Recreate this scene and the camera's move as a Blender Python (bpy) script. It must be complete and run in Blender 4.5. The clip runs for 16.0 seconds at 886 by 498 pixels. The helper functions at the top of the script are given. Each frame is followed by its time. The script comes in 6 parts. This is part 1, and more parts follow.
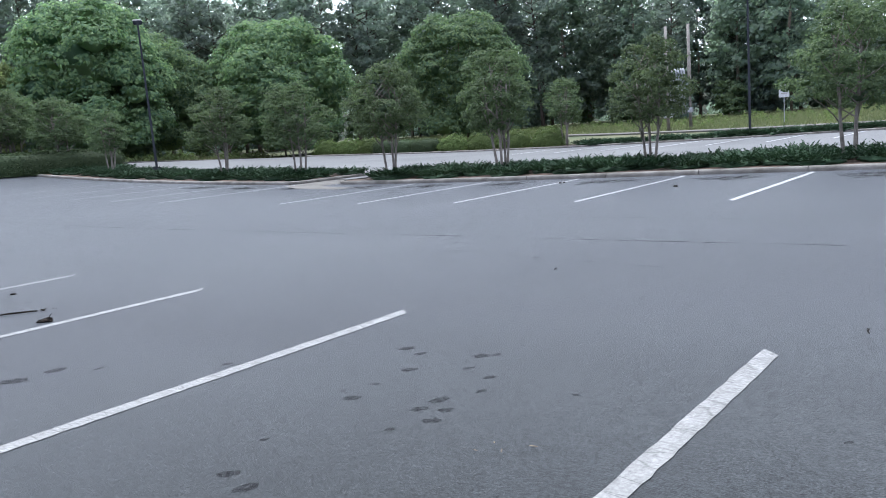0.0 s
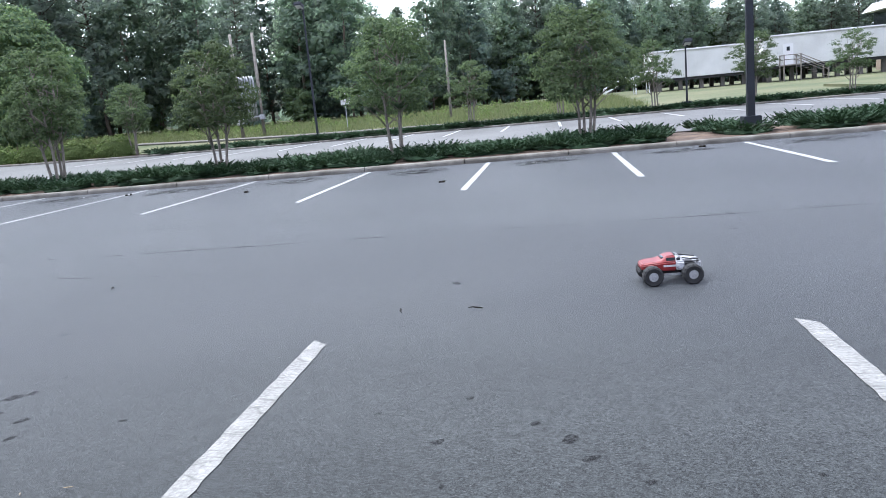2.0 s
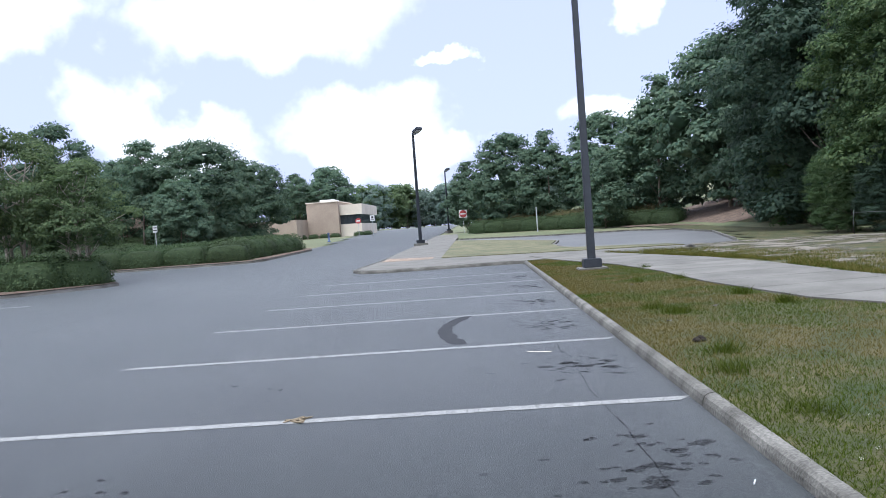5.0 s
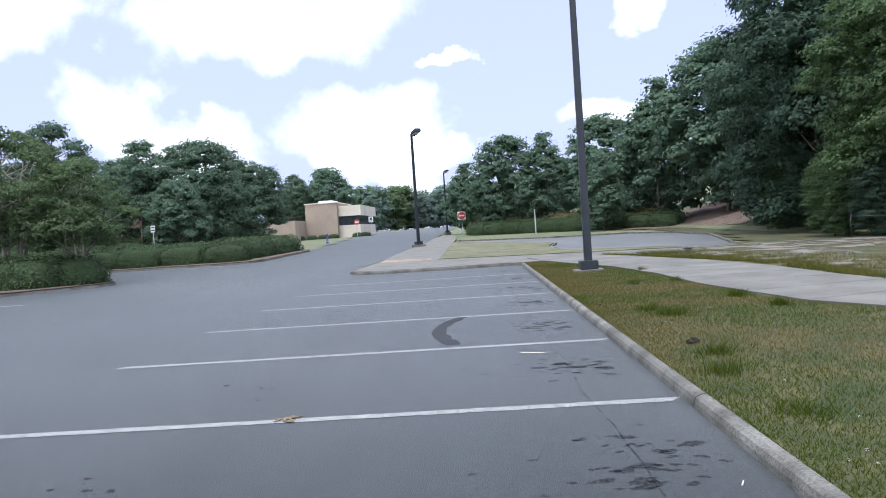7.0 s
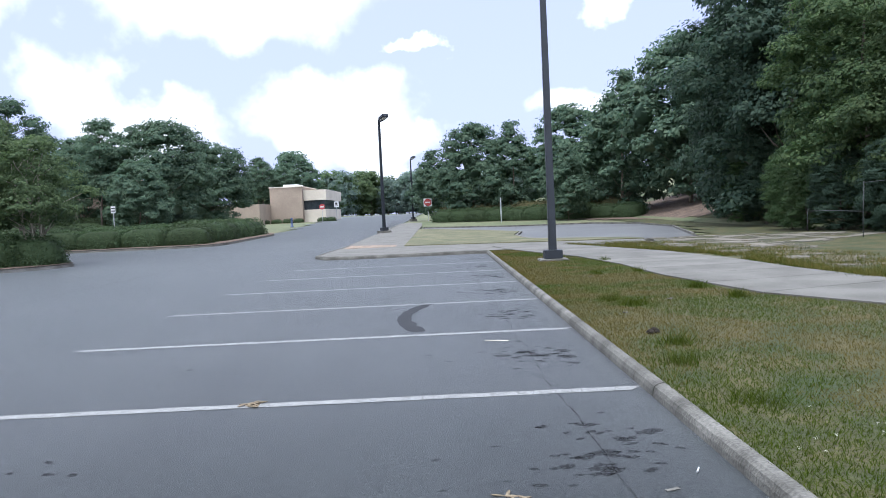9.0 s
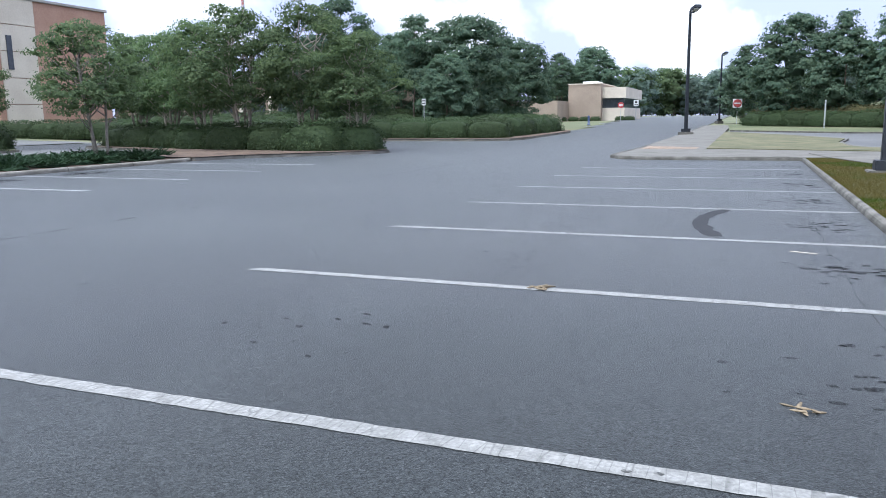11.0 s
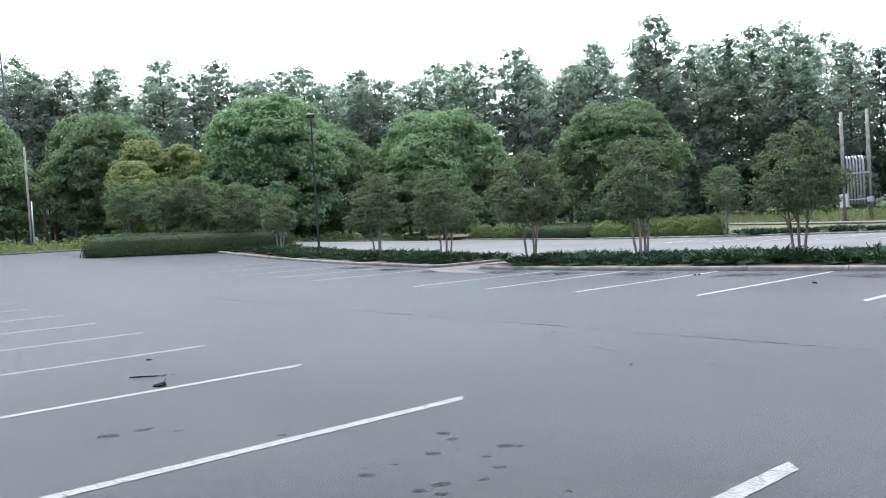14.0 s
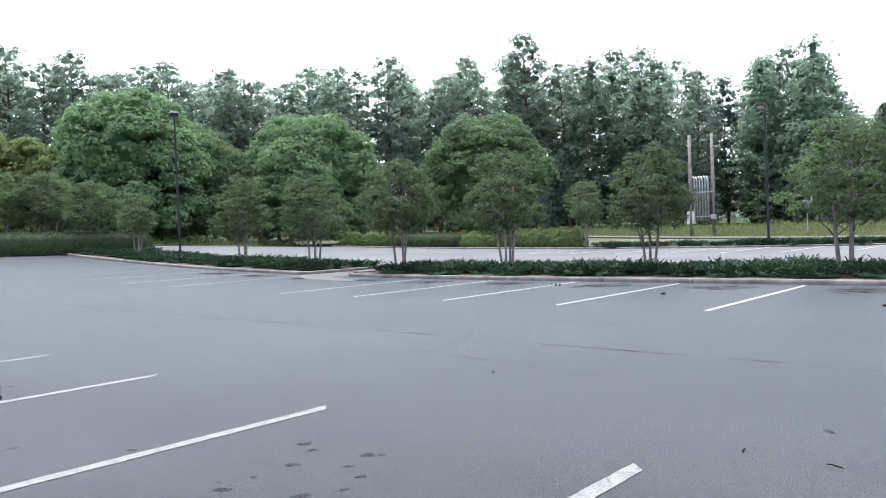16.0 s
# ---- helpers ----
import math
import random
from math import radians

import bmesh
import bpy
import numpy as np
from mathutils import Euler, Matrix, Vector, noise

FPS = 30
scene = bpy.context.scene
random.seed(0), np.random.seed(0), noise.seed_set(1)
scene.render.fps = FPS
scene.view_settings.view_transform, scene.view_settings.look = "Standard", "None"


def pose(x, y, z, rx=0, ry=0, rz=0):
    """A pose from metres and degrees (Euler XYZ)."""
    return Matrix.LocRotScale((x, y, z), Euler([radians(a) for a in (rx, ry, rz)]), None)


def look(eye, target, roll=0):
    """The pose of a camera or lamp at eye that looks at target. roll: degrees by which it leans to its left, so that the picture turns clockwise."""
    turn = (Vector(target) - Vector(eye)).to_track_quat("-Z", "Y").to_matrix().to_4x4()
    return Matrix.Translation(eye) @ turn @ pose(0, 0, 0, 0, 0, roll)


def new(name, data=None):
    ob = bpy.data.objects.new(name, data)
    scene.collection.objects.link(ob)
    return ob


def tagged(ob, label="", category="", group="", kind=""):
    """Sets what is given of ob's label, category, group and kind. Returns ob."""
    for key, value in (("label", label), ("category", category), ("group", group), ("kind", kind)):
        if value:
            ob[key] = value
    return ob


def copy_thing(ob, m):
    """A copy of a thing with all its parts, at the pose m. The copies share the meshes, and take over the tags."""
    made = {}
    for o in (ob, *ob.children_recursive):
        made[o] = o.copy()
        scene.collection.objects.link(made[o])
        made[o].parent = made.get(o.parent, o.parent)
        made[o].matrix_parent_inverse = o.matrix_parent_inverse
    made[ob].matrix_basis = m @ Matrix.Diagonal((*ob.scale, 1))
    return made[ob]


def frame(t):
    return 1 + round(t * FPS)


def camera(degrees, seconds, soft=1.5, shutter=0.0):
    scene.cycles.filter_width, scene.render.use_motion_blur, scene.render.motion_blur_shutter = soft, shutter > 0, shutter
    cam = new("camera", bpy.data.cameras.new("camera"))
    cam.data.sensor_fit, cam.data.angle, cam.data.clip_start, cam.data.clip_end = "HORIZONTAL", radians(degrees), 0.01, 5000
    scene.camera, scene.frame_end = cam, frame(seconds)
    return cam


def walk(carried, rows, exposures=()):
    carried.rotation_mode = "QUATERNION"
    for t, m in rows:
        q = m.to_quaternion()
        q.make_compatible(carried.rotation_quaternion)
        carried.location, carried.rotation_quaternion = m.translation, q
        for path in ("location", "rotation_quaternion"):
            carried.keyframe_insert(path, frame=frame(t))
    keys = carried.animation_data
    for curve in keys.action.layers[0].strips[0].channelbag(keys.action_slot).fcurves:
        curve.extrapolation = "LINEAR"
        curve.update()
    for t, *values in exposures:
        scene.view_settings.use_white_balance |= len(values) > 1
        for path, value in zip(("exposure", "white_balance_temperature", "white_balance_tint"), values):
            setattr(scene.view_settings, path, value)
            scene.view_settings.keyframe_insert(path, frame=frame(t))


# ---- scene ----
cam = camera(60.6, 16.0, 0.9)
PATH = [
    (0, (2.162, -1.217, 1.332), (3.69, 0.039, 1.04), -4.6),
    (0.5, (2.155, -1.236, 1.337), (3.759, -0.077, 1.048), -4.0),
    (1, (2.186, -1.26, 1.341), (3.908, -0.283, 1.056), -3.9),
    (1.5, (2.201, -1.304, 1.33), (4.056, -0.626, 1.012), -4.1),
    (2, (2.263, -1.441, 1.308), (4.206, -1.139, 0.942), -5.3),
    (2.2, (2.311, -1.581, 1.296), (4.277, -1.465, 0.949), -6.6),
    (2.3, (2.323, -1.686, 1.292), (4.296, -1.698, 0.965), -6.6),
    (2.5, (2.273, -1.925, 1.276), (4.213, -2.341, 1.024), -6.0),
    (2.6, (2.315, -2.023, 1.284), (4.171, -2.721, 1.027), -6.4),
    (2.8, (2.356, -2.214, 1.288), (3.883, -3.482, 1.036), -7.6),
    (3, (2.386, -2.436, 1.277), (3.484, -4.095, 1.067), -5.6),
    (3.2, (2.454, -2.552, 1.254), (3.172, -4.417, 1.167), -4.5),
    (3.5, (2.516, -2.687, 1.279), (2.849, -4.657, 1.207), -4.7),
    (4, (2.507, -2.9, 1.293), (2.768, -4.882, 1.231), -1.9),
    (4.5, (2.581, -2.958, 1.307), (2.671, -4.955, 1.245), -4.3),
    (7, (2.533, -2.984, 1.286), (2.615, -4.981, 1.229), -3.8),
    (7.5, (2.508, -3.023, 1.281), (2.501, -5.021, 1.199), -3.0),
    (8, (2.526, -3.012, 1.294), (2.453, -5.008, 1.196), -3.4),
    (8.2, (2.544, -2.979, 1.3), (2.462, -4.975, 1.205), -3.2),
    (10.3, (2.547, -2.935, 1.297), (2.878, -4.9, 1.125), -0.3),
    (10.5, (2.523, -2.941, 1.266), (2.925, -4.889, 1.054), 0.0),
    (11, (2.555, -2.887, 1.244), (3.287, -4.717, 0.907), -0.8),
    (11.5, (2.597, -2.349, 1.314), (3.912, -3.83, 1.033), -0.7),
    (11.7, (2.531, -2.23, 1.334), (4.204, -3.296, 1.075), -0.1),
    (12, (2.579, -2.037, 1.317), (4.567, -2.108, 1.11), 1.3),
    (12.2, (2.607, -1.92, 1.285), (4.477, -1.241, 1.079), 0.3),
    (12.5, (2.508, -1.99, 1.333), (3.984, -0.653, 1.149), -1.1),
    (13, (2.541, -2.033, 1.359), (3.81, -0.488, 1.293), -0.6),
    (13.5, (2.536, -2.025, 1.345), (3.802, -0.478, 1.28), -1.9),
    (14, (2.512, -2.01, 1.362), (3.765, -0.452, 1.318), -3.5),
    (14.5, (2.515, -2.023, 1.372), (3.829, -0.516, 1.328), -3.7),
    (15, (2.523, -2.021, 1.365), (3.901, -0.572, 1.325), -3.2),
    (15.5, (2.536, -2.05, 1.369), (3.993, -0.681, 1.327), -3.2),
    (16, (2.528, -2.036, 1.369), (4.028, -0.714, 1.328), -2.2),
]

EXPOSURES = [(0.0, 0.94, 5650, 11), (2.0, 1.12, 5750, 11), (2.8, 1.12, 5900, 11), (3.5, 0.92, 5700, 10), (8.0, 0.86, 5650, 10), (10.5, 0.96, 5600, 9),
             (12.0, 0.94, 5650, 9), (12.5, 0.93, 5700, 9), (13.0, 1.05, 5800, 10), (16.0, 1.14, 5850, 10)]
walk(cam, [(t, look(eye, aim, roll)) for t, eye, aim, roll in PATH], EXPOSURES)

# ---- world, sun ----
SUN_AZ, SUN_EL = 62.0, 73.0     # heading from +x towards +y, and height, in degrees
SUN_DIR = Vector((math.cos(radians(SUN_EL)) * math.cos(radians(SUN_AZ)),
                  math.cos(radians(SUN_EL)) * math.sin(radians(SUN_AZ)), math.sin(radians(SUN_EL))))
sun = new("sun", bpy.data.lights.new("sun", "SUN"))
sun.data.energy, sun.data.angle, sun.data.color = 2.3, radians(12), (1.0, 0.96, 0.9)
sun.matrix_world = SUN_DIR.to_track_quat("Z", "Y").to_matrix().to_4x4()

world = bpy.data.worlds.new("sky")
scene.world = world
world.use_nodes = True
wt = world.node_tree
wt.nodes.clear()


def wmath(op, a, b=None, clamp=False):
    n = wt.nodes.new("ShaderNodeMath")
    n.operation, n.use_clamp = op, clamp
    for i, v in enumerate((a, b)):
        if v is None:
            continue
        if isinstance(v, (int, float)):
            n.inputs[i].default_value = v
        else:
            wt.links.new(v, n.inputs[i])
    return n.outputs[0]


def wvec(op, a, b=None):
    n = wt.nodes.new("ShaderNodeVectorMath")
    n.operation = op
    for i, v in enumerate((a, b)):
        if v is None:
            continue
        if isinstance(v, tuple):
            n.inputs[i].default_value = v
        else:
            wt.links.new(v, n.inputs[i])
    return n


def wstep(v, lo, hi):
    n = wt.nodes.new("ShaderNodeMapRange")
    n.interpolation_type = "SMOOTHSTEP"
    wt.links.new(v, n.inputs[0])
    n.inputs[1].default_value, n.inputs[2].default_value = lo, hi
    return n.outputs[0]


sky = wt.nodes.new("ShaderNodeTexSky")
sky.sky_type, sky.sun_disc = "NISHITA", False
sky.sun_elevation, sky.sun_rotation = radians(SUN_EL), radians(90 - SUN_AZ)
sky.air_density, sky.dust_density, sky.ozone_density = 1.0, 2.5, 1.0
coord = wt.nodes.new("ShaderNodeTexCoord").outputs["Generated"]
puff = wt.nodes.new("ShaderNodeTexNoise")
puff.inputs["Scale"].default_value, puff.inputs["Detail"].default_value = 10.0, 5.0
puff.inputs["Roughness"].default_value = 0.52
wt.links.new(coord, puff.inputs["Vector"])
shake = wvec("MULTIPLY", wvec("SUBTRACT", puff.outputs["Color"], (0.5, 0.5, 0.5)).outputs[0], (0.22, 0.22, 0.15)).outputs[0]
warped = wvec("ADD", coord, shake).outputs[0]
# cumulus: heading in degrees to the west of due south, height, half width and half height in degrees
CUMULUS = [(-15, 15.6, 9.0, 3.6), (-25, 9.5, 4.2, 3.8), (-21, 7.0, 5.5, 2.4), (-7.8, 7.4, 6.6, 3.4), (-4, 5.0, 5, 2.0), (-32, 17, 7, 3.6),
           (10.5, 8.0, 4.5, 1.8), (-2.2, 11.9, 1.9, 0.7), (14, 15, 2.2, 1.6), (-40, 10, 7, 5), (-47, 15, 8, 5), (28, 17, 9, 4), (45, 12, 8, 4),
           (-14, 27, 12, 5), (12, 30, 9, 5), (62, 24, 12, 6)]
cover = None
for head, up, half_w, half_h in CUMULUS:
    a, e = radians(head), radians(up)
    c = Vector((-math.sin(a) * math.cos(e), -math.cos(a) * math.cos(e), math.sin(e)))
    side = Vector((-math.cos(a), math.sin(a), 0))
    d = wvec("SUBTRACT", warped, tuple(c)).outputs[0]
    u = wmath("MULTIPLY", wvec("DOT_PRODUCT", d, tuple(side)).outputs["Value"], 1 / radians(half_w * 0.82))
    v = wmath("MULTIPLY", wvec("DOT_PRODUCT", d, tuple(c.cross(side))).outputs["Value"], 1 / radians(half_h * 0.8))
    r = wmath("ADD", wmath("MULTIPLY", u, u), wmath("MULTIPLY", v, v))
    front = wmath("GREATER_THAN", wvec("DOT_PRODUCT", coord, tuple(c)).outputs["Value"], 0.2)
    m = wmath("MULTIPLY", wstep(r, 1.8, 0.25), front)
    cover = m if cover is None else wmath("MAXIMUM", cover, m)
# thin bright cloud on the sun's side of the sky
veil_noise = wt.nodes.new("ShaderNodeTexNoise")
veil_noise.inputs["Scale"].default_value, veil_noise.inputs["Detail"].default_value = 2.6, 6.0
wt.links.new(wvec("MULTIPLY", coord, (1, 1, 2.2)).outputs[0], veil_noise.inputs["Vector"])
toward = wvec("DOT_PRODUCT", coord, (0.60, 0.80, 0.0)).outputs["Value"]
veil = wstep(wmath("ADD", toward, wmath("MULTIPLY", veil_noise.outputs[0], 1.5)), 0.72, 1.5)
bright = wmath("MULTIPLY", veil, 0.92)
# added broken cloud in the unseen upper sky, which brightens the soft light
high_noise = wt.nodes.new("ShaderNodeTexNoise")
high_noise.inputs["Scale"].default_value, high_noise.inputs["Detail"].default_value = 3.2, 6.0
wt.links.new(warped, high_noise.inputs["Vector"])
upward = wvec("DOT_PRODUCT", coord, (0.0, 0.0, 1.0)).outputs["Value"]
bright = wmath("MAXIMUM", bright, wmath("MULTIPLY", wstep(high_noise.outputs[0], 0.40, 0.56), wstep(upward, 0.40, 0.55)))
cover = wmath("MAXIMUM", cover, bright)
shade_noise = wt.nodes.new("ShaderNodeTexNoise")
shade_noise.inputs["Scale"].default_value, shade_noise.inputs["Detail"].default_value = 5.0, 5.0
wt.links.new(warped, shade_noise.inputs["Vector"])
CLOUD_LIGHT = wmath("ADD", wmath("MULTIPLY", bright, 6.0), 7.0)
glow = wmath("MULTIPLY", wmath("ADD", wmath("MULTIPLY", shade_noise.outputs[0], 0.5), 0.75), CLOUD_LIGHT)
cl = wt.nodes.new("ShaderNodeCombineXYZ")
for i, k in enumerate((0.985, 0.99, 1.0)):
    wt.links.new(wmath("MULTIPLY", glow, k), cl.inputs[i])
hazed = wt.nodes.new("ShaderNodeMix")
hazed.data_type = "RGBA"
hazed.inputs["Factor"].default_value = 0.8
wt.links.new(sky.outputs[0], hazed.inputs["A"])
hazed.inputs["B"].default_value = (3.7, 3.75, 5.3, 1)
mixed = wt.nodes.new("ShaderNodeMix")
mixed.data_type = "RGBA"
wt.links.new(cover, mixed.inputs["Factor"])
wt.links.new(hazed.outputs["Result"], mixed.inputs["A"])
wt.links.new(cl.outputs[0], mixed.inputs["B"])
bg = wt.nodes.new("ShaderNodeBackground")
bg.inputs["Strength"].default_value = 0.125
wt.links.new(mixed.outputs["Result"], bg.inputs["Color"])
wt.links.new(bg.outputs[0], wt.nodes.new("ShaderNodeOutputWorld").inputs["Surface"])


# ---- materials ----
def surface(name, colours, scale=4.0, fine=60.0, rough=0.85, bump=0.15, metal=0.0, where="Object", spread=0.0, grain=0.25, stops=(0.35, 0.65)):
    """Two-scale surface: a broad blend of the colours, fine grain over it, fine relief. spread: value change from piece to piece."""
    m = bpy.data.materials.new(name)
    m.use_nodes = True
    t = m.node_tree
    b = t.nodes["Principled BSDF"]
    b.inputs["Roughness"].default_value, b.inputs["Metallic"].default_value = rough, metal
    if where == "World":
        vec = t.nodes.new("ShaderNodeNewGeometry").outputs["Position"]
    else:
        vec = t.nodes.new("ShaderNodeTexCoord").outputs["Object"]
    broad, tiny = t.nodes.new("ShaderNodeTexNoise"), t.nodes.new("ShaderNodeTexNoise")
    broad.inputs["Scale"].default_value, broad.inputs["Detail"].default_value = scale, 6
    tiny.inputs["Scale"].default_value, tiny.inputs["Detail"].default_value = fine, 3
    for n in (broad, tiny):
        t.links.new(vec, n.inputs["Vector"])
    ramp = t.nodes.new("ShaderNodeValToRGB")
    els = ramp.color_ramp.elements
    els[0].position, els[1].position = stops
    els[0].color, els[1].color = (*colours[0], 1), (*colours[-1], 1)
    for k, c in enumerate(colours[1:-1]):
        e = els.new(stops[0] + (stops[1] - stops[0]) * (k + 1) / (len(colours) - 1))
        e.color = (*c, 1)
    t.links.new(broad.outputs[0], ramp.inputs[0])
    value = t.nodes.new("ShaderNodeMapRange")
    value.inputs[1].default_value, value.inputs[2].default_value = 0.25, 0.75
    value.inputs[3].default_value, value.inputs[4].default_value = 1 - grain, 1 + grain
    t.links.new(tiny.outputs[0], value.inputs[0])
    hsv = t.nodes.new("ShaderNodeHueSaturation")
    t.links.new(ramp.outputs[0], hsv.inputs["Color"])
    if spread:
        info = t.nodes.new("ShaderNodeObjectInfo")
        mul = t.nodes.new("ShaderNodeMapRange")
        mul.inputs[3].default_value, mul.inputs[4].default_value = 1 - spread, 1 + spread
        t.links.new(info.outputs["Random"], mul.inputs[0])
        both = t.nodes.new("ShaderNodeMath")
        both.operation = "MULTIPLY"
        t.links.new(mul.outputs[0], both.inputs[0])
        t.links.new(value.outputs[0], both.inputs[1])
        t.links.new(both.outputs[0], hsv.inputs["Value"])
    else:
        t.links.new(value.outputs[0], hsv.inputs["Value"])
    t.links.new(hsv.outputs[0], b.inputs["Base Color"])
    if bump:
        bp = t.nodes.new("ShaderNodeBump")
        bp.inputs["Strength"].default_value, bp.inputs["Distance"].default_value = bump, 0.02
        t.links.new(tiny.outputs[0], bp.inputs["Height"])
        t.links.new(bp.outputs[0], b.inputs["Normal"])
    return m


def leafage(name, dark, light, through_light=0.35, rough=0.6, sheen=0.1):
    """Foliage whose leaves differ one from another and from plant to plant, and let some light through."""
    m = bpy.data.materials.new(name)
    m.use_nodes = True
    t = m.node_tree
    t.nodes.clear()
    geo, info = t.nodes.new("ShaderNodeNewGeometry"), t.nodes.new("ShaderNodeObjectInfo")
    ramp = t.nodes.new("ShaderNodeValToRGB")
    ramp.color_ramp.elements[0].color = (*(1.08 * c for c in dark), 1)
    ramp.color_ramp.elements[1].color = (*(1.03 * c for c in light), 1)
    t.links.new(geo.outputs["Random Per Island"], ramp.inputs[0])
    hsv = t.nodes.new("ShaderNodeHueSaturation")
    t.links.new(ramp.outputs[0], hsv.inputs["Color"])
    for out_lo, out_hi, socket in ((0.494, 0.508, "Hue"), (0.8, 1.2, "Value")):
        k = t.nodes.new("ShaderNodeMapRange")
        k.inputs[3].default_value, k.inputs[4].default_value = out_lo, out_hi
        t.links.new(info.outputs["Random"], k.inputs[0])
        t.links.new(k.outputs[0], hsv.inputs[socket])
    b = t.nodes.new("ShaderNodeBsdfPrincipled")
    b.inputs["Roughness"].default_value = rough
    b.inputs["Specular IOR Level"].default_value = sheen
    tr = t.nodes.new("ShaderNodeBsdfTranslucent")
    mix = t.nodes.new("ShaderNodeMixShader")
    mix.inputs[0].default_value = through_light
    glow = t.nodes.new("ShaderNodeMix")
    glow.data_type, glow.blend_type = "RGBA", "MULTIPLY"
    glow.inputs["Factor"].default_value = 1.0
    glow.inputs["B"].default_value = (1.4, 1.5, 1.25, 1)
    t.links.new(hsv.outputs[0], glow.inputs["A"])
    t.links.new(hsv.outputs[0], b.inputs["Base Color"])
    t.links.new(glow.outputs["Result"], tr.inputs["Color"])
    t.links.new(b.outputs[0], mix.inputs[1])
    t.links.new(tr.outputs[0], mix.inputs[2])
    t.links.new(mix.outputs[0], t.nodes.new("ShaderNodeOutputMaterial").inputs["Surface"])
    return m


def fray(m, scale, lo, hi, most=1.0):
    """Ragged, worn-through cover: the surface breaks up by a noise."""
    t = m.node_tree
    b = t.nodes["Principled BSDF"]
    n, k = t.nodes.new("ShaderNodeTexNoise"), t.nodes.new("ShaderNodeMapRange")
    n.inputs["Scale"].default_value, n.inputs["Detail"].default_value = scale, 5
    t.links.new(t.nodes.new("ShaderNodeNewGeometry").outputs["Position"], n.inputs["Vector"])
    k.inputs[1].default_value, k.inputs[2].default_value = lo, hi
    k.inputs[4].default_value = most
    t.links.new(n.outputs[0], k.inputs[0])
    t.links.new(k.outputs[0], b.inputs["Alpha"])


def speckle(m, scale, amount):
    """Stone by stone change of tone: each small cell of aggregate lighter or darker."""
    t = m.node_tree
    b = t.nodes["Principled BSDF"]
    source = b.inputs["Base Color"].links[0].from_socket
    v, k, h = t.nodes.new("ShaderNodeTexVoronoi"), t.nodes.new("ShaderNodeMapRange"), t.nodes.new("ShaderNodeHueSaturation")
    v.inputs["Scale"].default_value = scale
    t.links.new(t.nodes.new("ShaderNodeNewGeometry").outputs["Position"], v.inputs["Vector"])
    k.inputs[3].default_value, k.inputs[4].default_value = 1 - amount, 1 + amount
    t.links.new(v.outputs["Color"], k.inputs[0])
    t.links.new(k.outputs[0], h.inputs["Value"])
    t.links.new(source, h.inputs["Color"])
    t.links.new(h.outputs[0], b.inputs["Base Color"])


def flecks(m, scale, radius, colour):
    """Sparse paler chips of stone in the surface."""
    t = m.node_tree
    b = t.nodes["Principled BSDF"]
    source = b.inputs["Base Color"].links[0].from_socket
    v, k, mix = t.nodes.new("ShaderNodeTexVoronoi"), t.nodes.new("ShaderNodeMapRange"), t.nodes.new("ShaderNodeMix")
    v.inputs["Scale"].default_value = scale
    t.links.new(t.nodes.new("ShaderNodeNewGeometry").outputs["Position"], v.inputs["Vector"])
    k.inputs[1].default_value, k.inputs[2].default_value = radius, radius * 1.6
    k.inputs[3].default_value, k.inputs[4].default_value = 0.8, 0.0
    t.links.new(v.outputs["Distance"], k.inputs[0])
    mix.data_type = "RGBA"
    mix.inputs["B"].default_value = (*colour, 1)
    t.links.new(k.outputs[0], mix.inputs["Factor"])
    t.links.new(source, mix.inputs["A"])
    t.links.new(mix.outputs["Result"], b.inputs["Base Color"])


def lanes(m, amount):
    """Long paler and darker lanes worn by tyres along the aisle."""
    t = m.node_tree
    b = t.nodes["Principled BSDF"]
    source = b.inputs["Base Color"].links[0].from_socket
    n, k, h, stretch = t.nodes.new("ShaderNodeTexNoise"), t.nodes.new("ShaderNodeMapRange"), t.nodes.new("ShaderNodeHueSaturation"), t.nodes.new("ShaderNodeMapping")
    stretch.inputs["Scale"].default_value = (1.0, 0.06, 1.0)
    stretch.inputs["Rotation"].default_value = (0, 0, 0.04)
    n.inputs["Scale"].default_value, n.inputs["Detail"].default_value = 1.1, 4
    t.links.new(t.nodes.new("ShaderNodeNewGeometry").outputs["Position"], stretch.inputs["Vector"])
    t.links.new(stretch.outputs[0], n.inputs["Vector"])
    k.inputs[1].default_value, k.inputs[2].default_value = 0.3, 0.7
    k.inputs[3].default_value, k.inputs[4].default_value = 1 - amount, 1 + amount
    t.links.new(n.outputs[0], k.inputs[0])
    # base colour goes from darker over the near stalls to paler over the aisle
    split, toned, both = t.nodes.new("ShaderNodeSeparateXYZ"), t.nodes.new("ShaderNodeMapRange"), t.nodes.new("ShaderNodeMath")
    t.links.new(t.nodes.new("ShaderNodeNewGeometry").outputs["Position"], split.inputs[0])
    toned.interpolation_type = "SMOOTHSTEP"
    toned.inputs[1].default_value, toned.inputs[2].default_value = 4.5, 9.5
    toned.inputs[3].default_value, toned.inputs[4].default_value = 0.88, 1.12
    t.links.new(split.outputs["X"], toned.inputs[0])
    both.operation = "MULTIPLY"
    t.links.new(k.outputs[0], both.inputs[0])
    t.links.new(toned.outputs[0], both.inputs[1])
    t.links.new(both.outputs[0], h.inputs["Value"])
    t.links.new(source, h.inputs["Color"])
    t.links.new(h.outputs[0], b.inputs["Base Color"])


